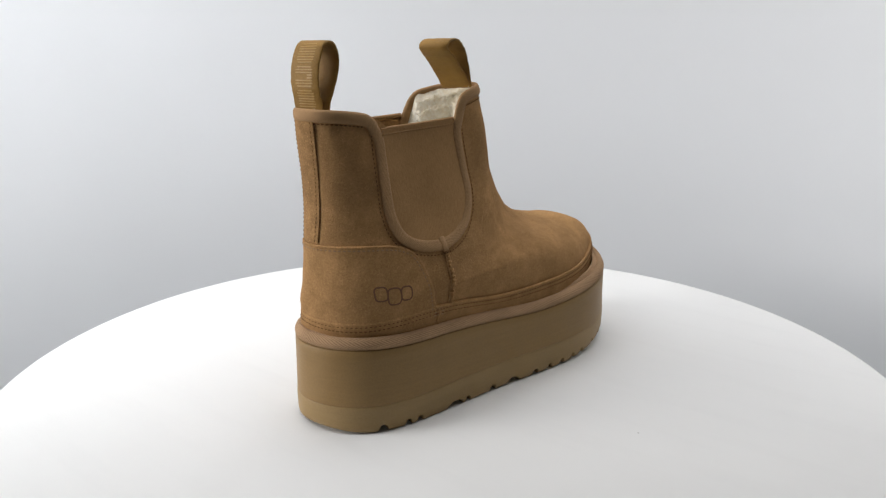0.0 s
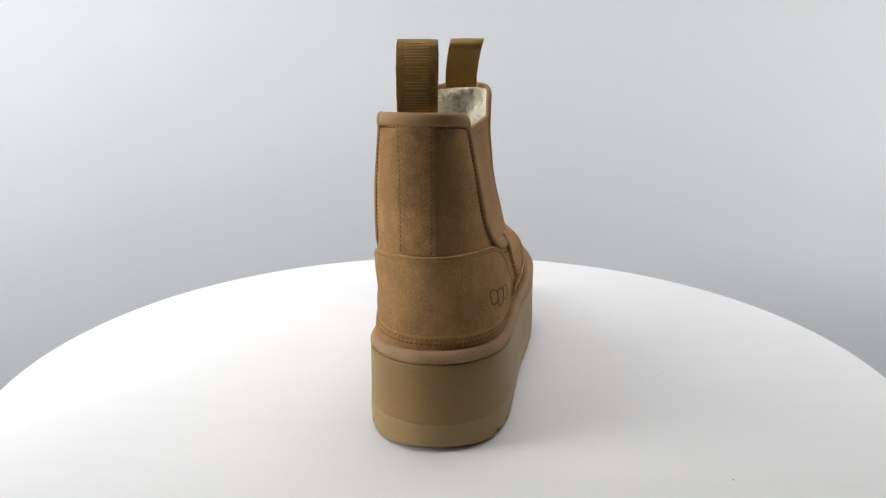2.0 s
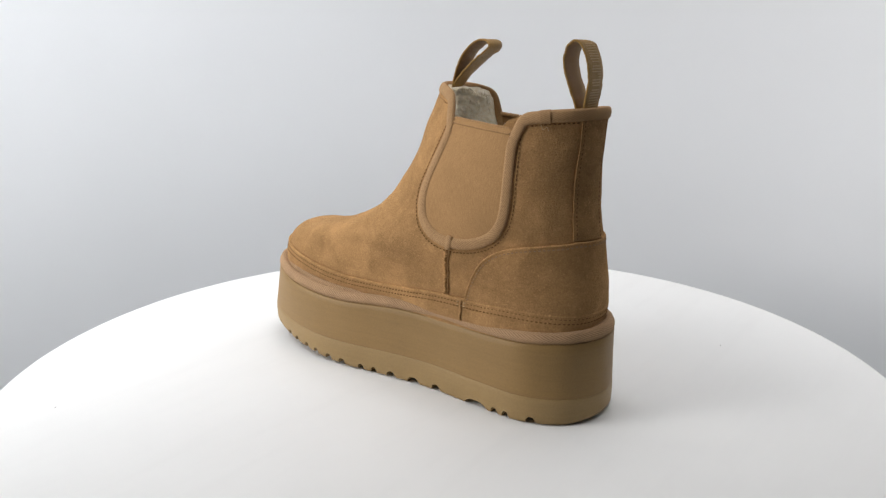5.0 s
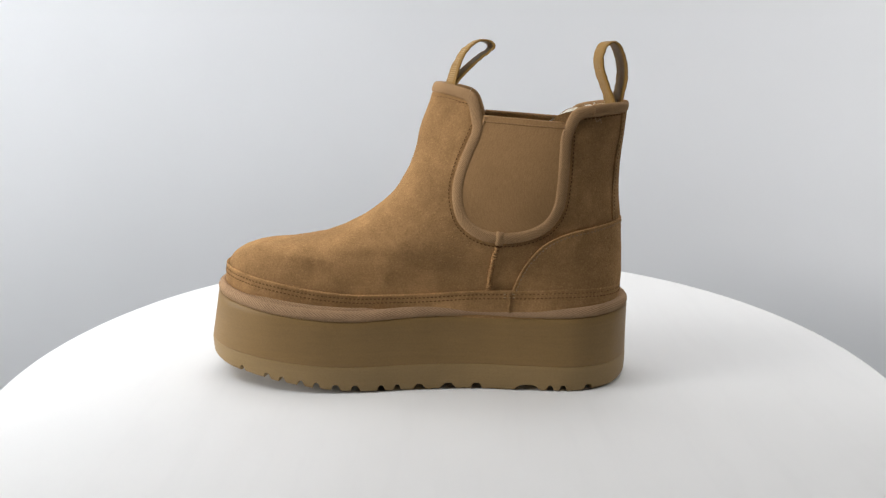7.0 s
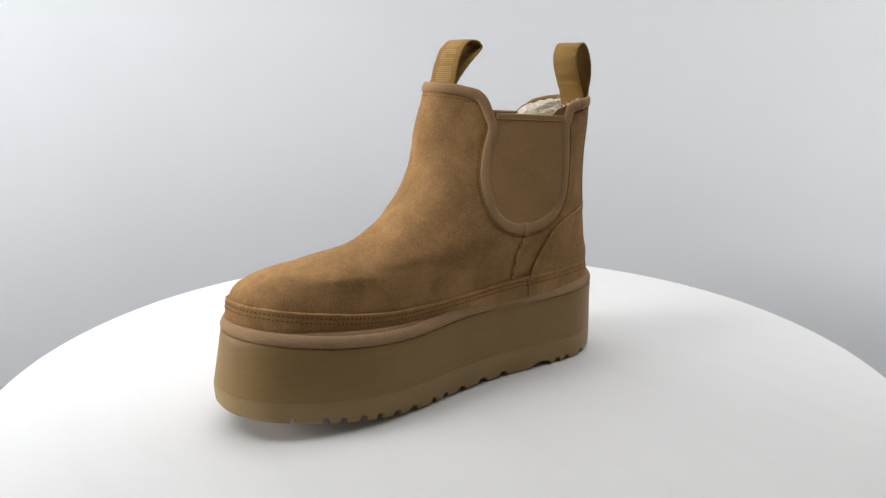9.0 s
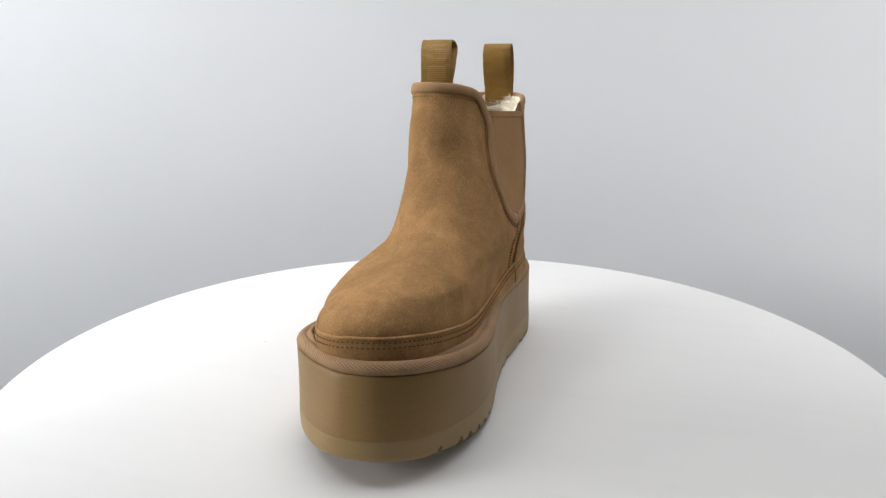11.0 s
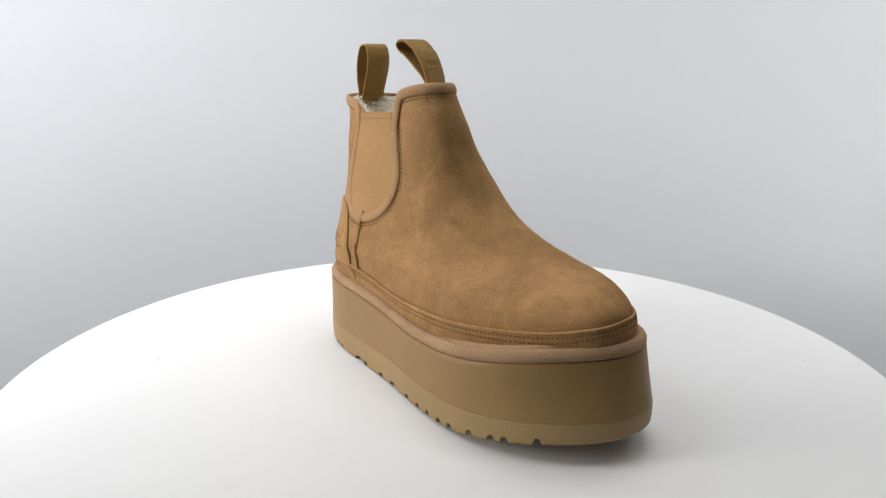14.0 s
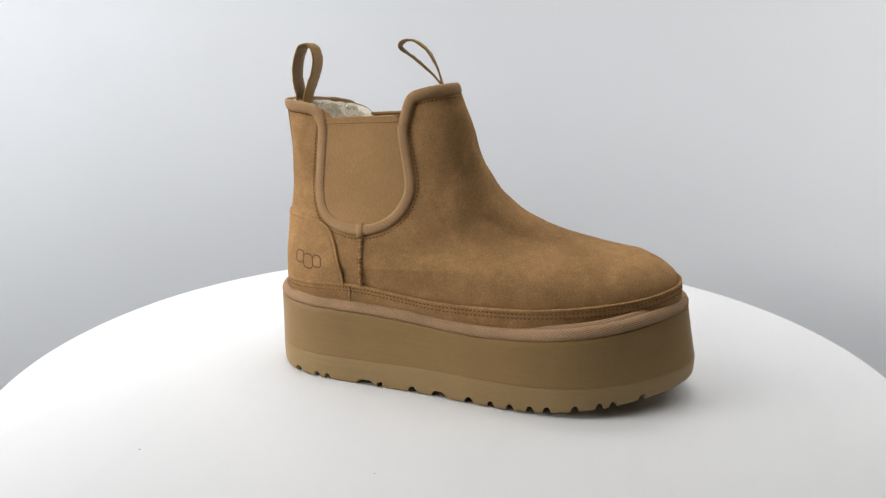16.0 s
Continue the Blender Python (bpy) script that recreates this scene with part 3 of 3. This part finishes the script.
def upper():
    v, us = [], np.arange(NU)
    for q in np.linspace(0, 1, NV):
        p, n = at_us(us, S_LOW + (RIM_S - S_LOW) * q)
        for i in range(NU):
            o = Vector(p[i])
            d = 0.0007 * noise.noise(o * 45) + 0.00028 * noise.noise(o * 130 + Vector((5, 0, 0)))
            d += 0.0003 * noise.noise(Vector((o.x * 30, o.y * 25, o.z * 110))) * (1 if o.x < 0.02 and 0.08 < o.z < 0.16 else 0.3)
            v.append(p[i] + n[i] * d)
    f = grid_faces(NV, NU, wrap_m=True)
    me = mesh_of("upper", v, f, SUEDE)
    part("upper", me, BOOT, "brushed tan suede vamp and quarters")
    # fleece lining, a second wall inside, swollen behind the two flaps
    v, inward, depth = [], [], 30
    for q in range(depth):
        p, n = at_us(us, np.maximum(RIM_S - 0.004 - 0.026 * GORE_ZONE - 0.42 * (q / (depth - 1)), 0.3))
        for i in range(NU):
            o = Vector(p[i])
            puff = 0.0013 * noise.noise(o * 110) + 0.0009 * noise.noise(o * 260)
            flap = 1 - GORE_ZONE[i]
            swell = math.sin(min(1, (q + 1.5) / 9) * math.pi / 2)
            soft = 0.0006 if q == 0 else 0.0046 + puff + flap * (0.0016 + (0.0075 + 0.0060 * math.exp(-((i - NU / 2) / 40) ** 2)) * swell)
            up = flap * (1 + 0.9 * math.exp(-((i - NU / 2) / 16) ** 2)) * (0.0010, 0.0034, 0.0044, 0.0040, 0.0026, 0.0012)[q] if q < 6 else 0
            v.append(p[i] - n[i] * soft + np.array((0, 0, up)))
            inward.append(-n[i])
    w = np.array(v).reshape(depth, NU, 3)
    for _ in range(6):
        w = (np.roll(w, 1, 1) + 2 * w + np.roll(w, -1, 1)) / 4
        w[1:-1] = (w[:-2] + 2 * w[1:-1] + w[2:]) / 4
    v = [p + np.array(n) * (0.0016 * noise.noise(Vector(p) * 170) + 0.0004 * noise.noise(Vector(p) * 480)) for p, n in zip(w.reshape(-1, 3), inward)]
    f = grid_faces(depth, NU, wrap_m=True, flip=True)
    f.append(tuple(range((depth - 1) * NU, depth * NU)))
    lining = part("lining", mesh_of("lining", v, f, FLEECE), BOOT, "cream sheepskin fleece lining")
    wool, inward, v, f = v, inward, [], []
    for k in range(16000):
        i = random.randrange(NU)
        if GORE_ZONE[i] > 0.15:
            continue
        q = int(random.random() ** 1.5 * 22) + 1
        p, n = np.array(wool[q * NU + i]), inward[q * NU + i]
        p = p + np.array([random.gauss(0, 0.0007) for _ in range(3)])
        lock = np.array(noise.noise_vector(Vector(p) * 130)) * 1.3
        d = n * 0.7 + lock + np.array([random.gauss(0, 0.35), random.gauss(0, 0.35), random.gauss(0.75, 0.4)])
        d /= np.linalg.norm(d)
        side = np.cross(d, (random.random() - 0.5, random.random() - 0.5, random.random() - 0.5))
        side /= np.linalg.norm(side) + 1e-9
        ln, w = random.uniform(0.0014, 0.0040) * (1.5 if q < 5 else 1.1), 0.0002
        curl = np.cross(d, side) * ln * random.uniform(-0.5, 0.5)
        base = len(v)
        p = p - d * 0.0006
        v += [p + side * w, p - side * w, p + d * ln * 0.5 + curl * 0.4 + side * w, p + d * ln * 0.5 + curl * 0.4 - side * w, p + d * ln * 0.85 + curl * 1.3]
        f += [(base, base + 1, base + 3, base + 2), (base + 2, base + 3, base + 4)]
    tagged(part("fleece_pile", mesh_of("fleece_pile", v, f, FLEECE, False), lining), kind="stuff")


STRIP_M = [(0.118, 0.0635), (0.088, 0.0648), (0.068, 0.0653), (0.050, 0.0646), (0.032, 0.0644), (0.014, 0.0640), (-0.003, 0.0627), (-0.021, 0.0618), (-0.038, 0.0614),
           (-0.055, 0.0613), (-0.072, 0.0626), (-0.089, 0.0649), (-0.105, 0.0677), (-0.122, 0.0703), (-0.134, 0.0722), (-0.150, 0.0740)]
STRIP_L = [(0.118, 0.0635), (0.098, 0.0638), (0.078, 0.0649), (0.0616, 0.0659), (0.0417, 0.0654), (0.023, 0.0631), (0.0046, 0.0609), (-0.0136, 0.0604), (-0.0345, 0.0607),
           (-0.0644, 0.0622), (-0.080, 0.0635), (-0.096, 0.0646), (-0.111, 0.0660), (-0.127, 0.0684), (-0.140, 0.0715), (-0.150, 0.0740)]


def strip_height(u):
    return float(knots(column_x(u, 0.064), STRIP_L if 0 < u % NU < NU / 2 else STRIP_M))


def column_x(u, z):
    return at_us(np.array([u]), np.array([s_at(u, z)]))[0][0, 0]


def lower_strip():
    """The stitched strip round the foot, over the welt."""
    us = np.arange(0, NU, 1.0)
    high = np.array([strip_height(u) for u in us])
    for _ in range(8):
        high = (np.roll(high, 1) + 2 * high + np.roll(high, -1)) / 4
    top = np.array([s_at(u, z) for u, z in zip(us, high)])
    rows = [np.column_stack([us, S_LOW + (top - S_LOW) * q]) for q in (0.0, 0.3, 0.6, 0.85, 0.98)]
    ob = patch(rows, 0.0012, 0.001, SUEDE, "lower_strip", BOOT, "suede strip sewn round the foot with two rows of thread", wrap=True)
    edge = np.column_stack([us, S_LOW + (top - S_LOW) * 0.98])
    ribbon(np.vstack([edge]), 0.0009, 0.0008, SUEDE_RAW, "folded_edge", ob, lift=0.0008, closed=True, ring=6)
    for down in (0.0022, 0.0047):
        row = [(u, s_at(u, z - down)) for u, z in zip(us, high)]
        stitches(row + row[:1], ob, pitch=0.0025, length=0.0016, r=0.00036, lift=0.0013)


def strip_joints():
    """Where the strip's ends meet on each side, tacked with pale thread."""
    for side, x in ((1, 0.0545), (-1, 0.0373)):
        zs = np.linspace(0.0515, 0.0640, 8)
        ribbon(on_side([(x + 0.0006 * math.sin(z * 900), z) for z in zs], side), 0.0007, 0.0005, SUEDE_RAW, "strip_joint", BOOT, "raw edge where the strip's ends overlap", lift=0.0015, ring=6, wobble=0.4)
        for z in (0.0605, 0.0625):
            stitches(on_side([(x - 0.0040 + 0.001 * k, z) for k in range(9)], side), BOOT, pitch=0.0022, length=0.0015, r=0.0003, lift=0.0016, mat=THREAD_PALE)


def loose_thread():
    """A short end of pale thread that sticks out of the heel's seam."""
    ribbon(on_side(spline([(0.0850, 0.1685), (0.0862, 0.1662), (0.0880, 0.1676), (0.0888, 0.1654)], 16), -1), 0.00022, 0.00022, THREAD_PALE, "loose_thread", BOOT, "pale loose thread end", lift=0.0011, ring=5)


def welt():
    """The piped bead on the sole's upper edge."""
    lean = toe_lean(SOLE[:, 0]) - toe_flare(SOLE)
    ring = offset_outline(SOLE, -0.0033 - lean)
    p = rise(ring, z_welt(SOLE) + 0.0028)
    n = rise(offset_outline(SOLE, 0.01) - offset_outline(SOLE, 0.0), np.zeros(NS) + 0.005)
    n /= np.linalg.norm(n, axis=1)[:, None]
    ob = bead(p, n, 0.0036, 0.0031, PIPING, "piped_welt", BOOT, "pinkish-tan twill piping on the sole's upper edge", closed=True, ring=14)
    ring = offset_outline(SOLE, -0.0068 - lean)
    bead(rise(ring, z_welt(SOLE) + 0.0048), n, 0.0030, 0.0016, PIPING, "inner_fold", ob, closed=True, ring=8)


GORE_M = [(0.0218, 0.1690), (0.0203, 0.1650), (0.0160, 0.1556), (0.0099, 0.1418), (0.0061, 0.1295), (0.0056, 0.1208), (0.0082, 0.1099), (0.0150, 0.1029),
          (0.0248, 0.0990), (0.0378, 0.0985), (0.0500, 0.1009), (0.0596, 0.1064), (0.0651, 0.1159), (0.0671, 0.1300), (0.0680, 0.1474), (0.0687, 0.1640)]
GORE_L = [(0.0252, 0.1700), (0.0234, 0.1650), (0.0211, 0.1506), (0.0185, 0.1371), (0.0170, 0.1271), (0.0194, 0.1170), (0.0266, 0.1074), (0.0379, 0.1014),
          (0.0505, 0.0997), (0.0652, 0.1021), (0.0738, 0.1084), (0.0774, 0.1203), (0.0776, 0.1343), (0.0771, 0.1517), (0.0761, 0.1656)]


def gores():
    """Elastic panels in the sides, and the one binding that runs round them and over both flaps."""
    paths = {}
    for side, pts in ((1, GORE_L), (-1, GORE_M)):
        curve = spline(pts, 60)
        low = int(np.argmin(curve[:, 1]))
        front, back = curve[:low + 1], curve[low:]
        rows = []
        for q in np.linspace(0.0, 1.0, 36):
            z = curve[low, 1] + 0.0006 + (0.1655 - curve[low, 1]) * q ** 1.3
            xf = float(np.interp(z, front[::-1, 1], front[::-1, 0]))
            xb = float(np.interp(z, back[:, 1], back[:, 0]))
            cells = on_side([(xf + (xb - xf) * a, z) for a in np.linspace(0, 1, 14)], side)
            if q == 1.0:
                cells[:, 1] = [s_at(u, 0.1650 + 0.0034 * (1 - a)) for u, a in zip(cells[:, 0], np.linspace(0, 1, 14))]
            rows.append(cells)
        gore = patch(rows, 0.0010, 0.0006, ELASTIC, "elastic_gore", BOOT, "tan knitted elastic side panel")
        hem = rows[-1]
        ribbon(hem, 0.0012, 0.0014, HEM, "hem", gore, "narrow folded elastic hem", lift=-0.0005, ring=8)
        lower = hem.copy()
        lower[:, 1] -= 0.0085
        ribbon(lower, 0.0006, 0.0006, HEM, "hem_ridge", gore, lift=0.0007, ring=6)
        paths[side] = on_side(curve, side)

    def rim_run(u0, u1, n):
        u = np.linspace(u0, u1, n)
        r = np.interp(u % NU, np.arange(NU + 1), np.append(RIM_S, RIM_S[0]))
        return np.column_stack([u, r - 0.006])

    lat, med = paths[1], paths[-1]
    uf_l, ub_l, uf_m, ub_m = lat[0, 0], lat[-1, 0], med[0, 0], med[-1, 0]
    run = []
    run += list(rim_run(uf_m - 9, uf_l + 9, 70))     # over the front flap, medial to lateral
    run += list(lat[3:-2])
    run += list(rim_run(ub_l - 5, ub_m - NU + 5, 70))  # over the heel flap
    tail = med[::-1][2:-3].copy()
    tail[:, 0] -= NU
    run += list(tail)
    run = np.array(run)
    p, n = at_us(run[:, 0], run[:, 1])
    pn = even(np.hstack([p, n * 1e-6]), 520, closed=True)
    for _ in range(12):
        pn = (np.roll(pn, 1, 0) + 2 * pn + np.roll(pn, -1, 0)) / 4
    n = pn[:, 3:] / np.linalg.norm(pn[:, 3:], axis=1)[:, None]
    binding = bead(pn[:, :3] + n * 0.0003, n, 0.0034, 0.0016, BINDING, "edge_binding", BOOT, "herringbone twill binding round the collar and side panels", closed=True, ring=12)
    end = ub_m - NU + 16
    ribbon(rim_run(end, end + 7, 12), 0.0037, 0.0019, BINDING, "overlapped_end", binding, lift=0.0003, ring=12)
    for side, (x, z) in ((1, (0.0470, 0.0998)), (-1, (0.0300, 0.0984))):
        ribbon(on_side([(x + 0.0009, z + 0.0038), (x + 0.0004, z), (x, z - 0.0040)], side), 0.0022, 0.0009, BINDING, "overlapped_end", binding, lift=0.0015, ring=8)
    # sewing lines beside the binding
    for side in (1, -1):
        pts = GORE_L if side > 0 else GORE_M
        curve = spline(pts, 80)
        t = np.gradient(curve, axis=0)
        nn = np.stack([-t[:, 1], t[:, 0]], 1)
        nn /= np.linalg.norm(nn, axis=1)[:, None]
        mid = np.array([0.042, 0.135])
        nn *= np.sign(((curve - mid) * nn).sum(1))[:, None]
        stitches(on_side(curve + nn * 0.0051, side), binding, lift=0.0004)
        stitches(on_side(curve - nn * 0.0012, side), binding, pitch=0.0026, length=0.0019, r=0.0003, lift=0.0016, mat=THREAD_TONE)
    for u0, u1 in ((uf_l + 8, uf_m - 8), (ub_m - NU + 10, ub_l - 10)):
        u = np.linspace(u0, u1, 60)
        r = np.interp(u % NU, np.arange(NU + 1), np.append(RIM_S, RIM_S[0]))
        stitches(np.column_stack([u, r - 0.019]), binding, lift=0.0001, r=0.00036)


COUNTER_L = [(0.0582, 0.0640), (0.0592, 0.0715), (0.0619, 0.0815), (0.0654, 0.0922), (0.0710, 0.0997), (0.0810, 0.1033), (0.1000, 0.1047)]
COUNTER_M = [(0.0395, 0.0640), (0.0430, 0.0740), (0.0490, 0.0850), (0.0575, 0.0937), (0.0700, 0.0995), (0.0840, 0.1022), (0.1000, 0.1040)]


def heel_counter():
    a = on_side(spline(COUNTER_L, 40), 1)
    b = on_side(spline(COUNTER_M, 40), -1)
    b[:, 0] -= NU
    heel = np.linspace(a[-1, 0], b[-1, 0], 24)[1:-1]
    back = np.column_stack([heel, [s_at(u, 0.1047) for u in heel]])
    edge = np.vstack([a, back, b[::-1]])
    la = on_side([(x, 0.0605) for x in np.linspace(COUNTER_L[0][0], 0.1000, 40)], 1)
    lb = on_side([(x, 0.0605) for x in np.linspace(COUNTER_M[0][0], 0.1000, 40)], -1)
    lb[:, 0] -= NU
    lc = np.linspace(la[-1, 0], lb[-1, 0], 24)[1:-1]
    low = np.vstack([la, np.column_stack([lc, [s_at(u, 0.0605) for u in lc]]), lb[::-1]])
    rows = [low + (edge - low) * q for q in np.linspace(0, 1, 14)]
    ob = patch(rows, 0.0014, 0.001, SUEDE, "heel_counter", BOOT, "suede heel counter with a pale sewn edge")
    ribbon(edge, 0.0007, 0.0007, SUEDE_RAW, "cut_edge", ob, lift=0.0010, ring=6, wobble=0.3)
    sewn = []
    for side, pts in ((1, COUNTER_L), (-1, COUNTER_M)):
        inner = spline([(x + d, z - e) for (x, z), d, e in zip(pts, (0.0018, 0.0018, 0.0018, 0.0016, 0.0011, 0.0004, 0), (0, 0, 0.0004, 0.0010, 0.0015, 0.0018, 0.0018))], 40)
        sewn.append(on_side(inner, side))
    sewn[1][:, 0] -= NU
    mid = np.linspace(sewn[0][-1, 0], sewn[1][-1, 0], 24)[1:-1]
    line = np.vstack([sewn[0], np.column_stack([mid, [s_at(u, 0.1029) for u in mid]]), sewn[1][::-1]])
    stitches(line, ob, pitch=0.0025, length=0.0016, r=0.00036, lift=0.0015, mat=THREAD_WAX)
    # burnt stamp on the lateral side: three plain open shapes
    for x, z, w, h in ((0.0905, 0.0790, 0.0031, 0.0036), (0.0838, 0.0770, 0.0036, 0.0044), (0.0770, 0.0778, 0.0031, 0.0036)):
        ring = [(x + w * math.copysign(abs(math.cos(q)) ** 0.6, math.cos(q)), z + h * math.copysign(abs(math.sin(q)) ** 0.6, math.sin(q))) for q in np.linspace(0, 2 * math.pi, 25)[:-1]]
        ribbon(on_side(ring, 1), 0.00052, 0.0003, STAMP, "stamp", ob, "dark burnt brand stamp", lift=0.0013, closed=True, ring=6)


def heel_strip():
    zs = np.linspace(0.106, 0.1715, 20)
    rows, ends = [], ([], [])
    for z in zs:
        ul, um = edge_column(z, -0.0015, 1), edge_column(z, -0.0205, -1)
        cols = np.linspace(ul, um - NU, 12)
        rows.append(np.array([(u, s_at(u, z)) for u in cols]))
        ends[0].append(rows[-1][1])
        ends[1].append(rows[-1][-2])
    ob = patch(rows, 0.0010, 0.001, SUEDE_ROUGH, "heel_strip", BOOT, "rough suede strip down the back seam")
    for e in ends:
        stitches(np.array(e), ob, lift=0.0010, r=0.0003)


def edge_column(z, y, side):
    """The column at the heel where the surface has this y."""
    us = np.arange(0.0, 80.0, 1.0) if y > -0.011 else np.arange(NU - 80.0, NU, 1.0)
    ys = np.array([at_us(np.array([u]), np.array([s_at(u, z)]))[0][0, 1] for u in us])
    o = np.argsort(ys)
    return float(np.interp(y, ys[o], us[o]))


def side_seams():
    for side, pts in ((1, [(0.0462, 0.0945), (0.0460, 0.0880), (0.0458, 0.0780), (0.0461, 0.0650)]), (-1, [(0.0290, 0.0930), (0.0268, 0.0850), (0.0255, 0.0760), (0.0241, 0.0650)])):
        twist = 1 + 0.28 * np.sin(np.linspace(0, 28 * math.pi, 200))
        ribbon(on_side(spline(pts, 200), side), 0.0011 * twist, 0.0013 * twist, SUEDE_RAW, "side_seam", BOOT, "raw raised suede side seam", lift=0.0006, ring=8, wobble=0.5)
        ribbon(on_side(spline([(x + 0.0017, z) for x, z in pts], 40), side), 0.0008, 0.0007, SUEDE_ROUGH, "seam_edge", BOOT, lift=0.0003, ring=6, wobble=0.5)


def pull_loop(path, centre_y, tilt, name_label, bars_from, bars_to, lean=0.0):
    """A webbing loop; path is (x, z), the ribbon's width lies across it."""
    pts = spline(path, 420)
    across = Vector((math.sin(radians(tilt)), math.cos(radians(tilt)), 0))
    half, thick = 0.0098, 0.00055
    t = np.gradient(pts, axis=0)
    t /= np.linalg.norm(t, axis=1)[:, None]
    nrm = np.stack([t[:, 1], -t[:, 0]], 1)
    zmax, zmin = pts[:, 1].max(), pts[:, 1].min()
    v, uv = [], []
    sect = [(-1, 0.35), (-0.97, 1), (-0.4, 1), (0.4, 1), (0.97, 1), (1, 0.35), (1, -0.35), (0.97, -1), (0.4, -1), (-0.4, -1), (-0.97, -1), (-1, -0.35)]
    step = np.concatenate([[0], np.cumsum(np.linalg.norm(np.diff(pts, axis=0), axis=1))])

    def place(i, w, d):
        x, z = pts[i] + nrm[i] * (d + 0.0004 * noise.noise(Vector((step[i] * 260, w * 90, 3))))
        k = (pts[i, 1] - zmin) / (zmax - zmin)
        fray = 0.0004 * noise.noise(Vector((step[i] * 420, math.copysign(7, w), 0))) * abs(w) / half
        o = Vector((x, centre_y, z)) + across * (w + math.copysign(fray, w) + lean * k * k)
        return (o.x + (0.0016 * k * w / half if lean else 0), o.y, o.z)
    for i in range(len(pts)):
        for w, d in sect:
            v.append(place(i, w * half, d * thick))
            uv.append((step[i], w * half))
    f = grid_faces(len(pts), len(sect), wrap_m=True)
    f += [tuple(range(len(sect))), tuple(range((len(pts) - 1) * len(sect), len(pts) * len(sect)))[::-1]]
    ob = part("pull_loop", mesh_of("pull_loop", v, f, WEBBING, uv=uv), BOOT, name_label)
    ob.data.set_sharp_from_angle(angle=radians(50))
    # raised woven bars on the outer face, three plain blocks
    v, f = [], []
    total = step[-1]
    out = 1.0 if pull_outside(pts, nrm) else -1.0

    def bar(d0, d1, a, c):
        at = [int(np.argmin(np.abs(step - d))) for d in np.linspace(d0, d1, max(2, int((d1 - d0) / 0.0005) + 1))]
        base = len(v)
        for i in at:
            v.extend([place(i, a, out * thick * 0.7), place(i, a + 0.0001, out * (thick + 0.00018)), place(i, c - 0.0001, out * (thick + 0.00018)), place(i, c, out * thick * 0.7)])
        f.extend(grid_faces(len(at), 4, base=base))
        f.extend([tuple(base + k for k in range(4)), tuple(base + 4 * (len(at) - 1) + k for k in (3, 2, 1, 0))])
    block = (bars_to - bars_from) * total / 3
    for k in range(3):
        d0 = bars_from * total + k * block + 0.0004
        d1 = d0 + block - 0.0010
        for q in range(8):
            c = d0 + (d1 - d0) * (q + 0.2) / 8
            w = 0.0060 - (0.0010 if q in (0, 7) else 0.0)
            if q in (3, 4):  # a slit across the middle of each block
                bar(c, c + 0.00055, 0.0022 if k == 1 else -w, w)
            else:
                bar(c, c + 0.00055, -w, w)
    tagged(part("embossing", mesh_of("embossing", v, f, RIBS, False), ob, "embossed bars woven into the webbing"), kind="stuff")


def pull_outside(pts, nrm):
    i = len(pts) // 2
    return ((pts[i] - pts.mean(0)) * nrm[i]).sum() > 0


def loops():
    heel = [(0.1015, 0.1660), (0.1024, 0.1780), (0.1042, 0.1890), (0.1036, 0.1990), (0.1003, 0.2080), (0.0958, 0.2112), (0.0917, 0.2088), (0.0898, 0.2015), (0.0914, 0.1930), (0.0970, 0.1790), (0.0995, 0.1660)]
    pull_loop(heel, -0.0105, -5, "golden-brown webbing pull loop at the heel", 0.10, 0.47)
    front = [(0.0012, 0.1850), (0.0022, 0.1885), (0.0048, 0.1965), (0.0108, 0.2066), (0.0192, 0.2124), (0.0258, 0.2120), (0.0276, 0.2084), (0.0196, 0.2026), (0.0096, 0.1944), (0.0046, 0.1894), (0.0026, 0.1866)]
    pull_loop(front, 0.0080, -17, "golden-brown webbing pull loop at the front", 0.03, 0.47, lean=0.0045)


NOTCH_M = [(-0.1303, 0.003), (-0.1137, 0.004), (-0.1031, 0.004), (-0.0927, 0.004), (-0.0823, 0.004), (-0.0704, 0.005), (-0.0572, 0.005), (-0.0416, 0.004), (-0.0331, 0.004), (-0.0178, 0.006), (-0.0002, 0.008), (0.0173, 0.006), (0.0495, 0.014), (0.0628, 0.004), (0.0715, 0.004), (0.0868, 0.005)]
NOTCH_L = [(0.0944, 0.005), (0.0802, 0.004), (0.0714, 0.004), (0.0449, 0.012), (0.0334, 0.004), (0.0116, 0.005), (-0.0064, 0.009), (-0.0243, 0.005), (-0.0386, 0.004), (-0.0514, 0.004), (-0.0625, 0.004), (-0.0732, 0.004), (-0.088, 0.004), (-0.1016, 0.004), (-0.1105, 0.004), (-0.1262, 0.004)]

sole()
upper()
lower_strip()
strip_joints()
loose_thread()
welt()
gores()
heel_counter()
heel_strip()
side_seams()
loops()


def motions():
    rows = []
    for k in range(33):
        t = k * 0.5
        rows.append((t, pose(0, 0, 0, 0, 0, TURN * (t - 7.0))))
    walk(TURNTABLE, rows)
    walk(BOOT, rows)


motions()
